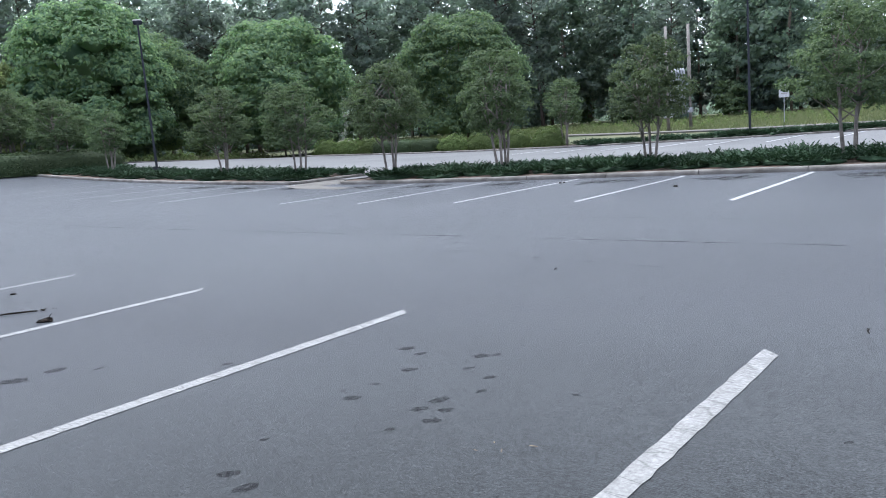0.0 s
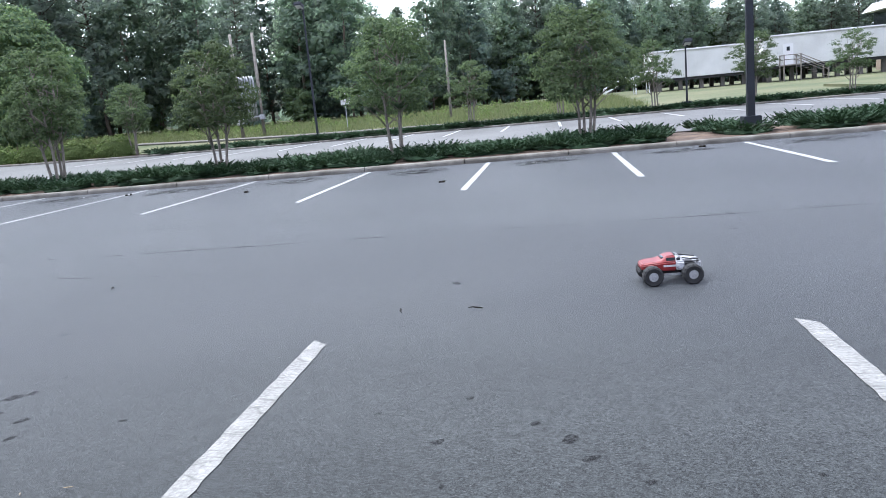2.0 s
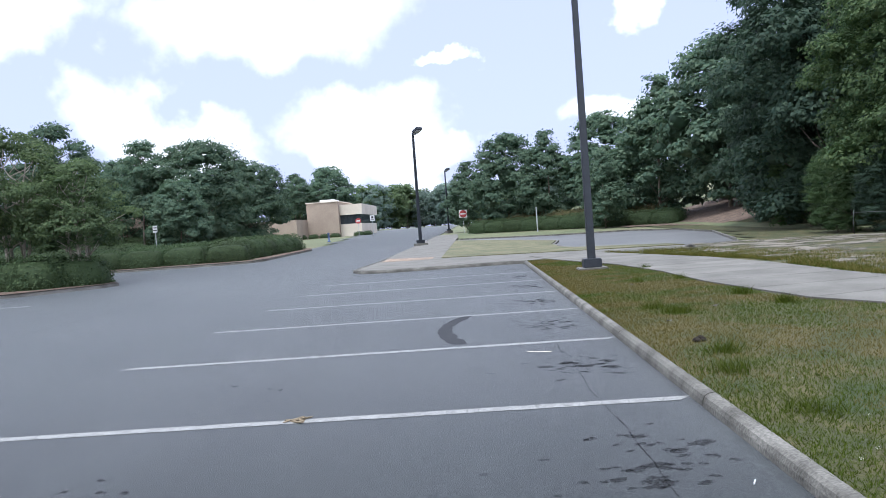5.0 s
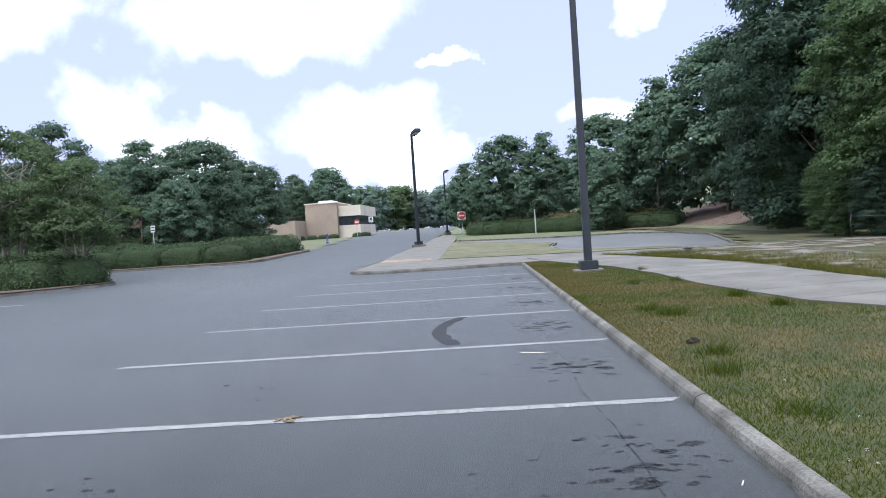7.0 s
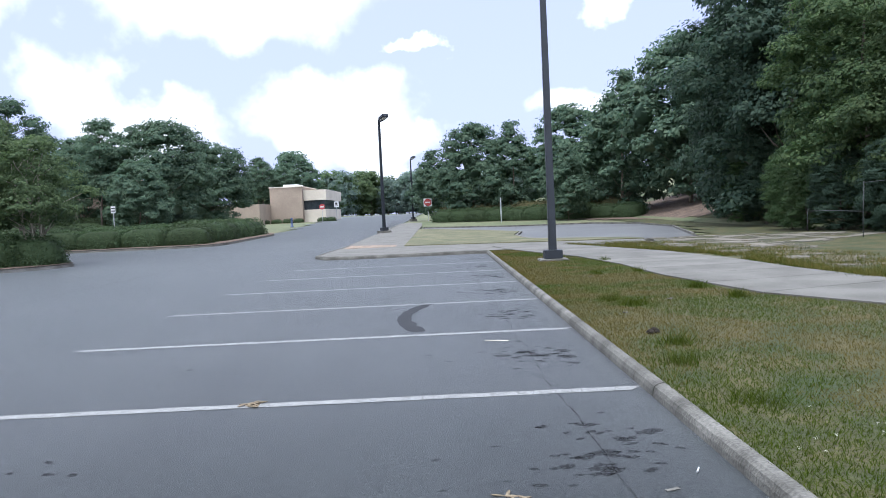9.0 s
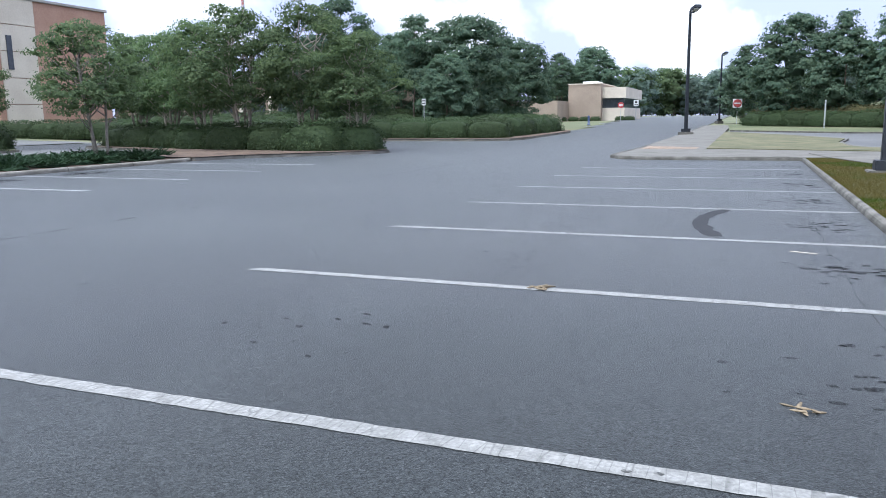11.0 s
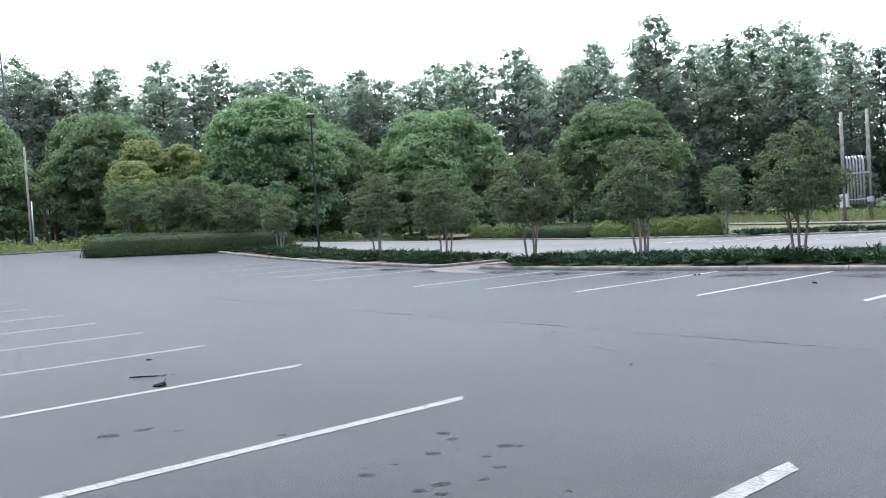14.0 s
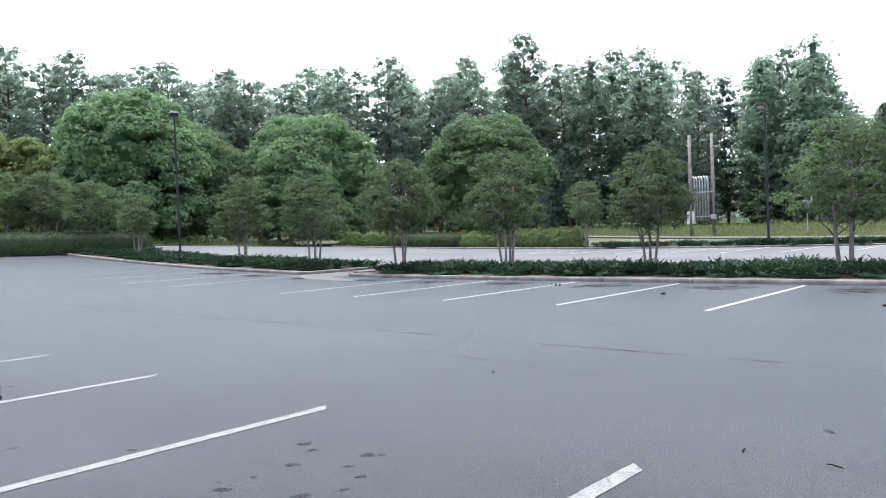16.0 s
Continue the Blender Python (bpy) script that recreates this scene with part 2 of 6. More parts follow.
def crackle(m):
    """Fine dark cracks through brittle paint."""
    t = m.node_tree
    b = t.nodes["Principled BSDF"]
    v, k = t.nodes.new("ShaderNodeTexVoronoi"), t.nodes.new("ShaderNodeMapRange")
    v.feature = "DISTANCE_TO_EDGE"
    v.inputs["Scale"].default_value = 16.0
    stretch = t.nodes.new("ShaderNodeMapping")
    stretch.inputs["Scale"].default_value = (0.95, 0.1, 1)
    t.links.new(t.nodes.new("ShaderNodeNewGeometry").outputs["Position"], stretch.inputs["Vector"])
    t.links.new(stretch.outputs[0], v.inputs["Vector"])
    k.inputs[1].default_value, k.inputs[2].default_value = 0.004, 0.03
    k.inputs[3].default_value, k.inputs[4].default_value = 0.7, 1.0
    t.links.new(v.outputs["Distance"], k.inputs[0])
    t.links.new(k.outputs[0], b.inputs["Alpha"])


ASPHALT = surface("asphalt", [(0.0203, 0.0232, 0.0236), (0.025, 0.0282, 0.0288), (0.031, 0.0345, 0.0346)], scale=0.25, fine=150, rough=0.6, bump=0.28, where="World", grain=0.4)
speckle(ASPHALT, 110.0, 0.85)
speckle(ASPHALT, 26.0, 0.13)
flecks(ASPHALT, 30.0, 0.09, (0.09, 0.093, 0.094))
flecks(ASPHALT, 12.0, 0.06, (0.016, 0.016, 0.017))
lanes(ASPHALT, 0.13)
ASPHALT.node_tree.nodes["Principled BSDF"].inputs["Sheen Weight"].default_value = 0.42
ASPHALT.node_tree.nodes["Principled BSDF"].inputs["Sheen Roughness"].default_value = 0.25
ASPHALT.node_tree.nodes["Principled BSDF"].inputs["Specular IOR Level"].default_value = 0.19
# second asphalt with a paler base colour, for the far lot and the drives
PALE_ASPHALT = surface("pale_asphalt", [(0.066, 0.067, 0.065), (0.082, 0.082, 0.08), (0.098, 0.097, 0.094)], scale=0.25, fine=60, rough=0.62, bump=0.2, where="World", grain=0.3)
STAIN = surface("oil_stain", [(0.010, 0.010, 0.011), (0.018, 0.018, 0.0195)], scale=9, fine=75, rough=0.75, bump=0.2, where="World", grain=0.4)
fray(STAIN, 42.0, 0.25, 0.6, 0.66)
SMUDGE = surface("oily_smudge", [(0.014, 0.0145, 0.015), (0.023, 0.0235, 0.025)], scale=5, fine=75, rough=0.65, bump=0.2, where="World", grain=0.4)
fray(SMUDGE, 3.2, 0.34, 0.78, 0.55)
SMUDGE.node_tree.nodes["Principled BSDF"].inputs["Specular IOR Level"].default_value = 0.25
STAIN.node_tree.nodes["Principled BSDF"].inputs["Specular IOR Level"].default_value = 0.15
DAMP = surface("damp_patch", [(0.019, 0.0197, 0.0215), (0.026, 0.0267, 0.029)], scale=3, fine=75, rough=0.75, bump=0.2, where="World", grain=0.4)
DAMP.node_tree.nodes["Principled BSDF"].inputs["Specular IOR Level"].default_value = 0.2
SEAM = surface("asphalt_seam", [(0.014, 0.014, 0.015), (0.026, 0.026, 0.028)], scale=2, fine=75, rough=0.85, where="World", grain=0.5)
fray(SEAM, 5.0, 0.38, 0.66, 0.72)
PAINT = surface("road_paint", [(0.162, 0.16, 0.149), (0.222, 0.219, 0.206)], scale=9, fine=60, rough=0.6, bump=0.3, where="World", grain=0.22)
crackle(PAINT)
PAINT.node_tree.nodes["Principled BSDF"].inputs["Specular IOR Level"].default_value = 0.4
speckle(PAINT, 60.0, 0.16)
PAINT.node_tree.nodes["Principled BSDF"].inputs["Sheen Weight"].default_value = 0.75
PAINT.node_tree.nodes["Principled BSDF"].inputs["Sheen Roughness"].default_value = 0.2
# brighter copy of the line paint: far rows' grazing brightness put into its colour
FAR_PAINT = surface("brightened_road_paint", [(0.32, 0.32, 0.31), (0.42, 0.42, 0.408)], scale=9, fine=60, rough=0.6, bump=0.2, where="World", grain=0.16)
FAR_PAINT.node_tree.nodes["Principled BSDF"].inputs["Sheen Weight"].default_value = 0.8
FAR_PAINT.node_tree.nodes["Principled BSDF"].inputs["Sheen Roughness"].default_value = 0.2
CONCRETE = surface("concrete", [(0.088, 0.082, 0.07), (0.112, 0.105, 0.091), (0.134, 0.126, 0.11)], scale=1.2, fine=70, rough=0.9, bump=0.25, where="World", spread=0.08, grain=0.2)
KERB = surface("kerb_concrete", [(0.058, 0.054, 0.045), (0.10, 0.094, 0.081), (0.142, 0.134, 0.117)], scale=3.2, fine=55, rough=0.9, bump=0.5, where="World", spread=0.12, grain=0.38)
# bed kerbs: tan concrete brightened in colour to stand for lit faces
TAN_LIT_KERB = surface("tan_lit_kerb_concrete", [(0.10, 0.092, 0.078), (0.15, 0.14, 0.122), (0.20, 0.188, 0.168)], scale=2.4, fine=55, rough=0.9, bump=0.45, where="World", spread=0.12, grain=0.3)
PAVER = surface("paver", [(0.19, 0.135, 0.095), (0.24, 0.178, 0.13)], scale=3, fine=60, rough=0.9, where="World", spread=0.15)
LAWN = surface("lawn", [(0.022, 0.033, 0.005), (0.04, 0.04, 0.0085), (0.064, 0.053, 0.0155)], scale=1.6, fine=45, rough=0.95, bump=0.7, where="World", grain=0.5)
FIELD = surface("field_grass", [(0.066, 0.083, 0.034), (0.092, 0.102, 0.046), (0.122, 0.12, 0.06)], scale=0.15, fine=5, rough=0.95, bump=0.6, where="World", grain=0.3)
STRAW = surface("straw_grass", [(0.062, 0.066, 0.028), (0.095, 0.09, 0.045), (0.13, 0.117, 0.064)], scale=0.9, fine=25, rough=0.95, bump=0.6, where="World", grain=0.35)
MULCH = surface("pine_straw", [(0.055, 0.036, 0.025), (0.095, 0.064, 0.045), (0.13, 0.09, 0.063)], scale=2.2, fine=40, rough=0.95, bump=0.8, where="World", grain=0.4)
BARK = surface("bark", [(0.13, 0.10, 0.075), (0.22, 0.18, 0.14)], scale=6, fine=35, rough=0.9, bump=0.5)
SMOOTH_BARK = surface("smooth_bark", [(0.15, 0.13, 0.108), (0.24, 0.212, 0.18)], scale=5, fine=30, rough=0.8, bump=0.2)
PALE_BARK = surface("pale_bark", [(0.26, 0.22, 0.18), (0.4, 0.35, 0.29)], scale=5, fine=30, rough=0.8, bump=0.2)
PINE_BARK = surface("pine_bark", [(0.07, 0.055, 0.045), (0.14, 0.11, 0.09)], scale=3, fine=14, rough=0.95, bump=0.6)
MYRTLE = leafage("myrtle_leaves", (0.056, 0.082, 0.046), (0.12, 0.154, 0.075), 0.42)
JUNIPER = leafage("juniper_leaves", (0.020, 0.041, 0.023), (0.048, 0.082, 0.042), 0.12)
HEDGE = leafage("hedge_leaves", (0.026, 0.044, 0.022), (0.06, 0.082, 0.036), 0.25)
RUSTY = leafage("rusty_hedge_leaves", (0.045, 0.05, 0.024), (0.125, 0.105, 0.052), 0.3)
HEDGE_LIGHT = leafage("light_hedge_leaves", (0.07, 0.105, 0.032), (0.14, 0.18, 0.062), 0.28)
OAK = leafage("oak_leaves", (0.09, 0.15, 0.094), (0.225, 0.30, 0.142), 0.52)
DARK_OAK = leafage("magnolia_leaves", (0.046, 0.082, 0.058), (0.115, 0.155, 0.10), 0.38)
# darker evergreen copy for the near trees, their shade put into the colour
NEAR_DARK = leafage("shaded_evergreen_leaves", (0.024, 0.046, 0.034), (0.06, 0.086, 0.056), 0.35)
GROVE = leafage("grove_leaves", (0.055, 0.086, 0.046), (0.125, 0.165, 0.076), 0.4)
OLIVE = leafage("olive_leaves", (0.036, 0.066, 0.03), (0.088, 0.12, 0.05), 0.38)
# woods leaves made paler and bluer: distance haze put into their colours
EDGE_DARK = leafage("hazed_edge_leaves", (0.10, 0.14, 0.132), (0.195, 0.235, 0.205), 0.68, sheen=0.15)
PINE = leafage("hazed_pine_needles", (0.165, 0.20, 0.186), (0.29, 0.328, 0.288), 0.7, sheen=0.1)
POPLAR = leafage("hazed_poplar_leaves", (0.115, 0.155, 0.132), (0.235, 0.28, 0.215), 0.68, sheen=0.15)
LIME = leafage("lime_leaves", (0.12, 0.145, 0.055), (0.22, 0.25, 0.105), 0.45)
BLADE = leafage("grass_blades", (0.03, 0.047, 0.006), (0.056, 0.069, 0.010), 0.3, sheen=0.02)
STRAW_BLADE = leafage("straw_blades", (0.07, 0.059, 0.016), (0.118, 0.097, 0.032), 0.25, sheen=0.02)
TALL_BLADE = leafage("tall_grass", (0.086, 0.104, 0.05), (0.165, 0.175, 0.088), 0.42)
POLE_PAINT = surface("dark_pole_paint", [(0.008, 0.0105, 0.016), (0.015, 0.019, 0.027)], scale=3, fine=40, rough=0.55, bump=0.05)
GREY_METAL = surface("galvanised_metal", [(0.32, 0.33, 0.34), (0.45, 0.46, 0.47)], scale=4, fine=30, rough=0.45, bump=0.05, metal=0.7)
WOOD = surface("weathered_wood", [(0.17, 0.15, 0.13), (0.27, 0.25, 0.22)], scale=3, fine=30, rough=0.9, bump=0.3)
BRICK = surface("brick_wall", [(0.33, 0.195, 0.14), (0.385, 0.24, 0.175)], scale=0.6, fine=9, rough=0.9, bump=0.2, grain=0.12)
TAN_BRICK = surface("tan_brick_wall", [(0.255, 0.20, 0.155), (0.30, 0.24, 0.185)], scale=0.6, fine=9, rough=0.9, bump=0.2, grain=0.12)
PANEL = surface("beige_panel", [(0.50, 0.44, 0.36), (0.58, 0.52, 0.43)], scale=0.5, fine=8, rough=0.85, bump=0.1, grain=0.08)
WHITE = surface("white_cladding", [(0.70, 0.70, 0.70), (0.80, 0.80, 0.80)], scale=0.4, fine=12, rough=0.6, bump=0.05, grain=0.05)
TRAILER_WHITE = surface("trailer_cladding", [(0.60, 0.60, 0.58), (0.70, 0.70, 0.68)], scale=0.5, fine=14, rough=0.7, bump=0.1, grain=0.08)
ROOF_GREY = surface("roof_fascia", [(0.30, 0.28, 0.26), (0.36, 0.34, 0.32)], scale=1, fine=20, rough=0.8)
DARK = surface("dark_shadow_gap", [(0.02, 0.02, 0.02), (0.035, 0.035, 0.035)], scale=2, fine=20, rough=0.9)
GLASS = surface("dark_window_glass", [(0.03, 0.036, 0.042), (0.05, 0.056, 0.062)], scale=0.5, fine=3, rough=0.08, bump=0.0)
SIGN_WHITE = surface("sign_white", [(0.48, 0.48, 0.48), (0.56, 0.56, 0.56)], scale=3, fine=30, rough=0.5, bump=0)
SIGN_RED = surface("sign_red", [(0.30, 0.03, 0.03), (0.36, 0.045, 0.045)], scale=3, fine=30, rough=0.5, bump=0)
SIGN_DARK = surface("sign_lettering", [(0.03, 0.03, 0.03), (0.05, 0.05, 0.05)], scale=3, fine=30, rough=0.6, bump=0)
CAR_RED = surface("car_red", [(0.15, 0.008, 0.010), (0.20, 0.013, 0.014)], scale=12, fine=80, rough=0.3, bump=0)
CAR_SILVER = surface("car_silver", [(0.012, 0.012, 0.014), (0.03, 0.03, 0.035), (0.35, 0.35, 0.36), (0.5, 0.5, 0.52)], scale=14, fine=80, rough=0.35, bump=0, metal=0.1, stops=(0.40, 0.56))
RIM = surface("rim_plastic", [(0.27, 0.27, 0.275), (0.36, 0.36, 0.365)], scale=20, fine=80, rough=0.4, bump=0)
TYRE = surface("tyre_rubber", [(0.012, 0.012, 0.013), (0.025, 0.025, 0.026)], scale=20, fine=120, rough=0.85, bump=0.3)
WEED = leafage("weed_leaves", (0.085, 0.125, 0.042), (0.165, 0.205, 0.078), 0.42)
HYDRANT_BLUE = surface("dark_blue_paint", [(0.03, 0.05, 0.12), (0.05, 0.08, 0.17)], scale=5, fine=40, rough=0.5)


# ---- shape helpers ----
def ground_z(x, y):
    """Height of the land."""
    q = max(0.0, y - 11.0)
    north = 0.0012 * q * q if q < 34 else 1.39 + 0.03 * min(q - 34, 60)
    fade = min(1.0, max(0.0, (x - 24.0) / 20.0))
    north *= 1 - 0.6 * fade
    south = 0.0085 * min(140.0, max(0.0, -y - 40.0))
    east = 0.02 * min(60.0, max(0.0, x - 45.0))
    w = min(1.0, max(0.0, (-y - 26.0) / 14.0))
    west = 0.22 * w * min(40.0, max(0.0, -x - 13.0))
    return north + south + east + west


def link(name, verts, faces, material, parent=None, label="", smooth=False):
    me = bpy.data.meshes.new(name)
    me.from_pydata(verts, [], faces)
    if smooth:
        me.polygons.foreach_set("use_smooth", [True] * len(me.polygons))
    me.materials.append(material)
    ob = new(name, me)
    if parent:
        ob.parent = parent
    if label:
        ob["label"] = label
    return ob


def part(name, bm, material, parent=None, label="", smooth=False):
    me = bpy.data.meshes.new(name)
    bm.to_mesh(me)
    bm.free()
    if smooth:
        me.polygons.foreach_set("use_smooth", [True] * len(me.polygons))
    me.materials.append(material)
    ob = new(name, me)
    if parent:
        ob.parent = parent
    if label:
        ob["label"] = label
    return ob


def thing(name, x, y, z, label, category, group="", turn=0, kind=""):
    e = new(name)
    e.empty_display_size = 0.2
    e.matrix_world = pose(x, y, z, 0, 0, turn)
    return tagged(e, label, category, group, kind)


def boxes(items, bevel=0.0):
    """One bmesh of boxes, each (x0, y0, z0, x1, y1, z1), edges eased by bevel."""
    bm = bmesh.new()
    for x0, y0, z0, x1, y1, z1 in items:
        m = Matrix.LocRotScale(((x0 + x1) / 2, (y0 + y1) / 2, (z0 + z1) / 2), None, (abs(x1 - x0), abs(y1 - y0), abs(z1 - z0)))
        bmesh.ops.create_cube(bm, size=1, matrix=m)
    if bevel:
        bmesh.ops.bevel(bm, geom=bm.edges[:], offset=bevel, segments=2, affect="EDGES", clamp_overlap=True)
    return bm


def tube(points, radii, sides=7):
    """Verts and faces of a tapered tube along points, closed at its tip."""
    verts, faces = [], []
    for i, (p, r) in enumerate(zip(points, radii)):
        a = Vector(points[max(0, i - 1)])
        b = Vector(points[min(len(points) - 1, i + 1)])
        q = (b - a).to_track_quat("Z", "Y")
        for k in range(sides):
            w = 2 * math.pi * k / sides
            verts.append(Vector(p) + q @ Vector((r * math.cos(w), r * math.sin(w), 0)))
    for i in range(len(points) - 1):
        for k in range(sides):
            k2 = (k + 1) % sides
            faces.append((i * sides + k, i * sides + k2, (i + 1) * sides + k2, (i + 1) * sides + k))
    faces.append(tuple(range(sides))[::-1])
    faces.append(tuple((len(points) - 1) * sides + k for k in range(sides)))
    return [tuple(v) for v in verts], faces


def joined(pieces):
    verts, faces = [], []
    for v, f in pieces:
        n = len(verts)
        verts += v
        faces += [tuple(i + n for i in face) for face in f]
    return verts, faces


def leaves(centres, size, rng, normals=None, slim=0.5, loose=0.55, small=False):
    """Folded leaves, one at each centre, facing about the way of its normal: two triangles on a shared midrib; small ones are one triangle."""
    n = len(centres)
    c = rng.normal(size=(n, 3)) if normals is None else normals + rng.normal(size=(n, 3)) * loose
    c /= np.linalg.norm(c, axis=1)[:, None] + 1e-9
    a = rng.normal(size=(n, 3))
    a -= c * (a * c).sum(1)[:, None]
    a /= np.linalg.norm(a, axis=1)[:, None] + 1e-9
    b = np.cross(c, a)
    s = (size * rng.uniform(0.6, 1.3, n))[:, None]
    if small:
        p = np.stack([centres - a * s, centres + a * s * 0.35 + b * s * 1.44 * slim, centres + a * s * 0.5 - b * s * 1.24 * slim], 1).reshape(-1, 3)
        return p, np.arange(n * 3).reshape(-1, 3)
    p = np.stack([centres - a * s, centres + b * s * slim + c * s * 0.15, centres + a * s, centres - b * s * slim + c * s * 0.15], 1).reshape(-1, 3)
    i = np.arange(n)[:, None] * 4
    f = np.concatenate([i + [0, 1, 2], i + [0, 2, 3]], 0)
    return p, f


def leaf_mesh(name, p, f, material, parent):
    me = bpy.data.meshes.new(name)
    me.vertices.add(len(p))
    me.vertices.foreach_set("co", np.ascontiguousarray(p, dtype=np.float32).ravel())
    me.loops.add(len(f) * 3)
    me.loops.foreach_set("vertex_index", np.ascontiguousarray(f, dtype=np.int32).ravel())
    me.polygons.add(len(f))
    me.polygons.foreach_set("loop_start", np.arange(len(f), dtype=np.int32) * 3)
    me.update(calc_edges=True)
    me.materials.append(material)
    ob = new(name, me)
    ob.parent = parent
    return ob


def lobed(rng, lobes, density, per, leaf, spread, slim=0.5, heart=0.0, loose=0.35, below=-0.45):
    """A crown's leaves, sprig by sprig over the skins of its lobes (centre, radii). heart: share of each lobe filled by
    an added leaf-coloured core that blocks light.
    """
    mids = np.array([c for c, _ in lobes])
    radii = np.array([r for _, r in lobes])
    spots, ways = [], []
    for i in range(len(lobes)):
        a, b, c = radii[i]
        n = max(4, int(density * (a * b + a * c + b * c)))
        d = rng.normal(size=(n, 3))
        d /= np.linalg.norm(d, axis=1)[:, None]
        d = d[d[:, 2] > below]
        p = mids[i] + d * radii[i] * rng.uniform(0.8, 1.04, len(d))[:, None]
        free = np.ones(len(p), bool)
        for k in range(len(lobes)):
            if k != i:
                free &= ((((p - mids[k]) / radii[k]) ** 2).sum(1) > 0.72)
        spots.append(p[free])
        ways.append(d[free])
    spots, ways = np.concatenate(spots), np.concatenate(ways)
    o = rng.normal(size=(len(spots), per, 3)) * np.array((1, 1, 0.42))
    size = spread * rng.uniform(0.65, 1.3, (len(spots), 1, 1))
    p = (spots[:, None] + o * size).reshape(-1, 3)
    w = (0.75 * ways[:, None] + np.array((0, 0, 0.55)) + 0.3 * o).reshape(-1, 3)
    pts, f = leaves(p, leaf, rng, w, slim, loose, True)
    if heart:
        v2, f2, n = [pts], [f], len(pts)
        bm = bmesh.new()
        bmesh.ops.create_icosphere(bm, subdivisions=2, radius=1)
        base = np.array([v.co[:] for v in bm.verts])
        tri = np.array([[v.index for v in face.verts] for face in bm.faces])
        bm.free()
        usual = np.median(radii[:, 0])
        for c, r in zip(mids, radii):
            v2.append(c + base * r * heart * (0.75 if r[0] > 1.8 * usual else 1.0) * rng.uniform(0.7, 1.12, (len(base), 1)))
            f2.append(tri + n)
            n += len(base)
        pts, f = np.concatenate(v2), np.concatenate(f2)
    return pts, f


def grid_sheet(name, xs, ys, lift, material, keep=None):
    xs, ys = list(xs), list(ys)
    verts = [(x, y, ground_z(x, y) + lift) for y in ys for x in xs]
    nx = len(xs)
    faces = []
    for j in range(len(ys) - 1):
        for i in range(nx - 1):
            if keep is None or keep((xs[i] + xs[i + 1]) / 2, (ys[j] + ys[j + 1]) / 2):
                faces.append((j * nx + i, j * nx + i + 1, (j + 1) * nx + i + 1, (j + 1) * nx + i))
    return link(name, verts, faces, material, smooth=True)


def steps(a, b, d):
    n = max(1, round(abs(b - a) / d))
    return [a + (b - a) * i / n for i in range(n + 1)]


def outline_sheet(name, pts, lift, material, parent=None, thick=0.0, label=""):
    """A flat-topped slab over the outline, following the land at its corners."""
    top = [(x, y, ground_z(x, y) + lift) for x, y in pts]
    n = len(top)
    verts, faces = list(top), [tuple(range(n))]
    if thick:
        verts += [(x, y, z - thick) for x, y, z in top]
        for i in range(n):
            j = (i + 1) % n
            faces.append((i, n + i, n + j, j))
    return link(name, verts, faces, material, parent, label)


def arc(cx, cy, r, a0, a1, n=7):
    return [(cx + r * math.cos(radians(a0 + (a1 - a0) * i / n)), cy + r * math.sin(radians(a0 + (a1 - a0) * i / n))) for i in range(n + 1)]


def kerb_run(pts, parent, width=0.15, height=0.11, piece=2.4, closed=False, material=None):
    """Kerb stones end to end along a line, with open joints and an eased upper edge; the stone lies to the left of the line."""
    pts = [Vector((*p, 0)) for p in (pts + pts[:1] if closed else pts)]
    for a, b in zip(pts, pts[1:]):
        d = b - a
        n = max(1, round(d.length / piece))
        u = d.normalized()
        side = Vector((-u.y, u.x, 0))
        for i in range(n):
            p, q = a + d * (i / n) + u * 0.008, a + d * ((i + 1) / n) - u * 0.008
            zp, zq = ground_z(p.x, p.y), ground_z(q.x, q.y)
            prof = [(0.0, -0.08), (0.014, height - 0.05), (0.026, height - 0.02), (0.05, height - 0.003), (width, height + 0.004), (width, -0.08)]
            verts = []
            for e, z in ((p, zp), (q, zq)):
                verts += [tuple(e + side * s + Vector((0, 0, z + h))) for s, h in prof]
            k = len(prof)
            faces = [(j, k + j, k + j + 1, j + 1) for j in range(k - 1)] + [tuple(range(k)), tuple(range(k, 2 * k))[::-1]]
            link("kerb_stone", verts, faces, material or KERB, parent)


# ---- the land ----
def spaced(lo, hi, fine_lo, fine_hi, d):
    out = [lo, lo * 0.4 + fine_lo * 0.6, fine_lo - 60] + steps(fine_lo, fine_hi, d) + [fine_hi + 60, hi * 0.4 + fine_hi * 0.6, hi]
    return out


ground = grid_sheet("ground", spaced(-2500, 2500, -80, 160, 2), spaced(-2500, 2500, -180, 130, 2), -0.06, FIELD)
tagged(ground, "rough green field grass running to the woods", "ground", kind="structure")

STALL = 2.74
NEAR_KERB, NEAR_END, FAR_END, FAR_KERB = 1.18, 6.44, 14.09, 19.42
ISLAND_BACK, LOT2_KERB = 23.4, 43.3


def paved(x, y):
    if y > -60:
        return not (x < 6.2 and y < -26.4)
    return 6.2 < x < 15.0 + 0.1 * max(0, -y - 62)


lot = grid_sheet("parking_lot", steps(1.08, 6.2, 1.25) + steps(7.4, 43.3, 1.7) , steps(-330, -60, 6) + steps(-58.4, -26.4, 1.6) + steps(-24.6, 52, 1.66), 0.0, ASPHALT, paved)
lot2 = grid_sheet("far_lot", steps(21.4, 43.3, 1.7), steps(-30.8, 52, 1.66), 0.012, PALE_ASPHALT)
tagged(lot2, "paler asphalt of the second parking lot", "parking lot", kind="structure")
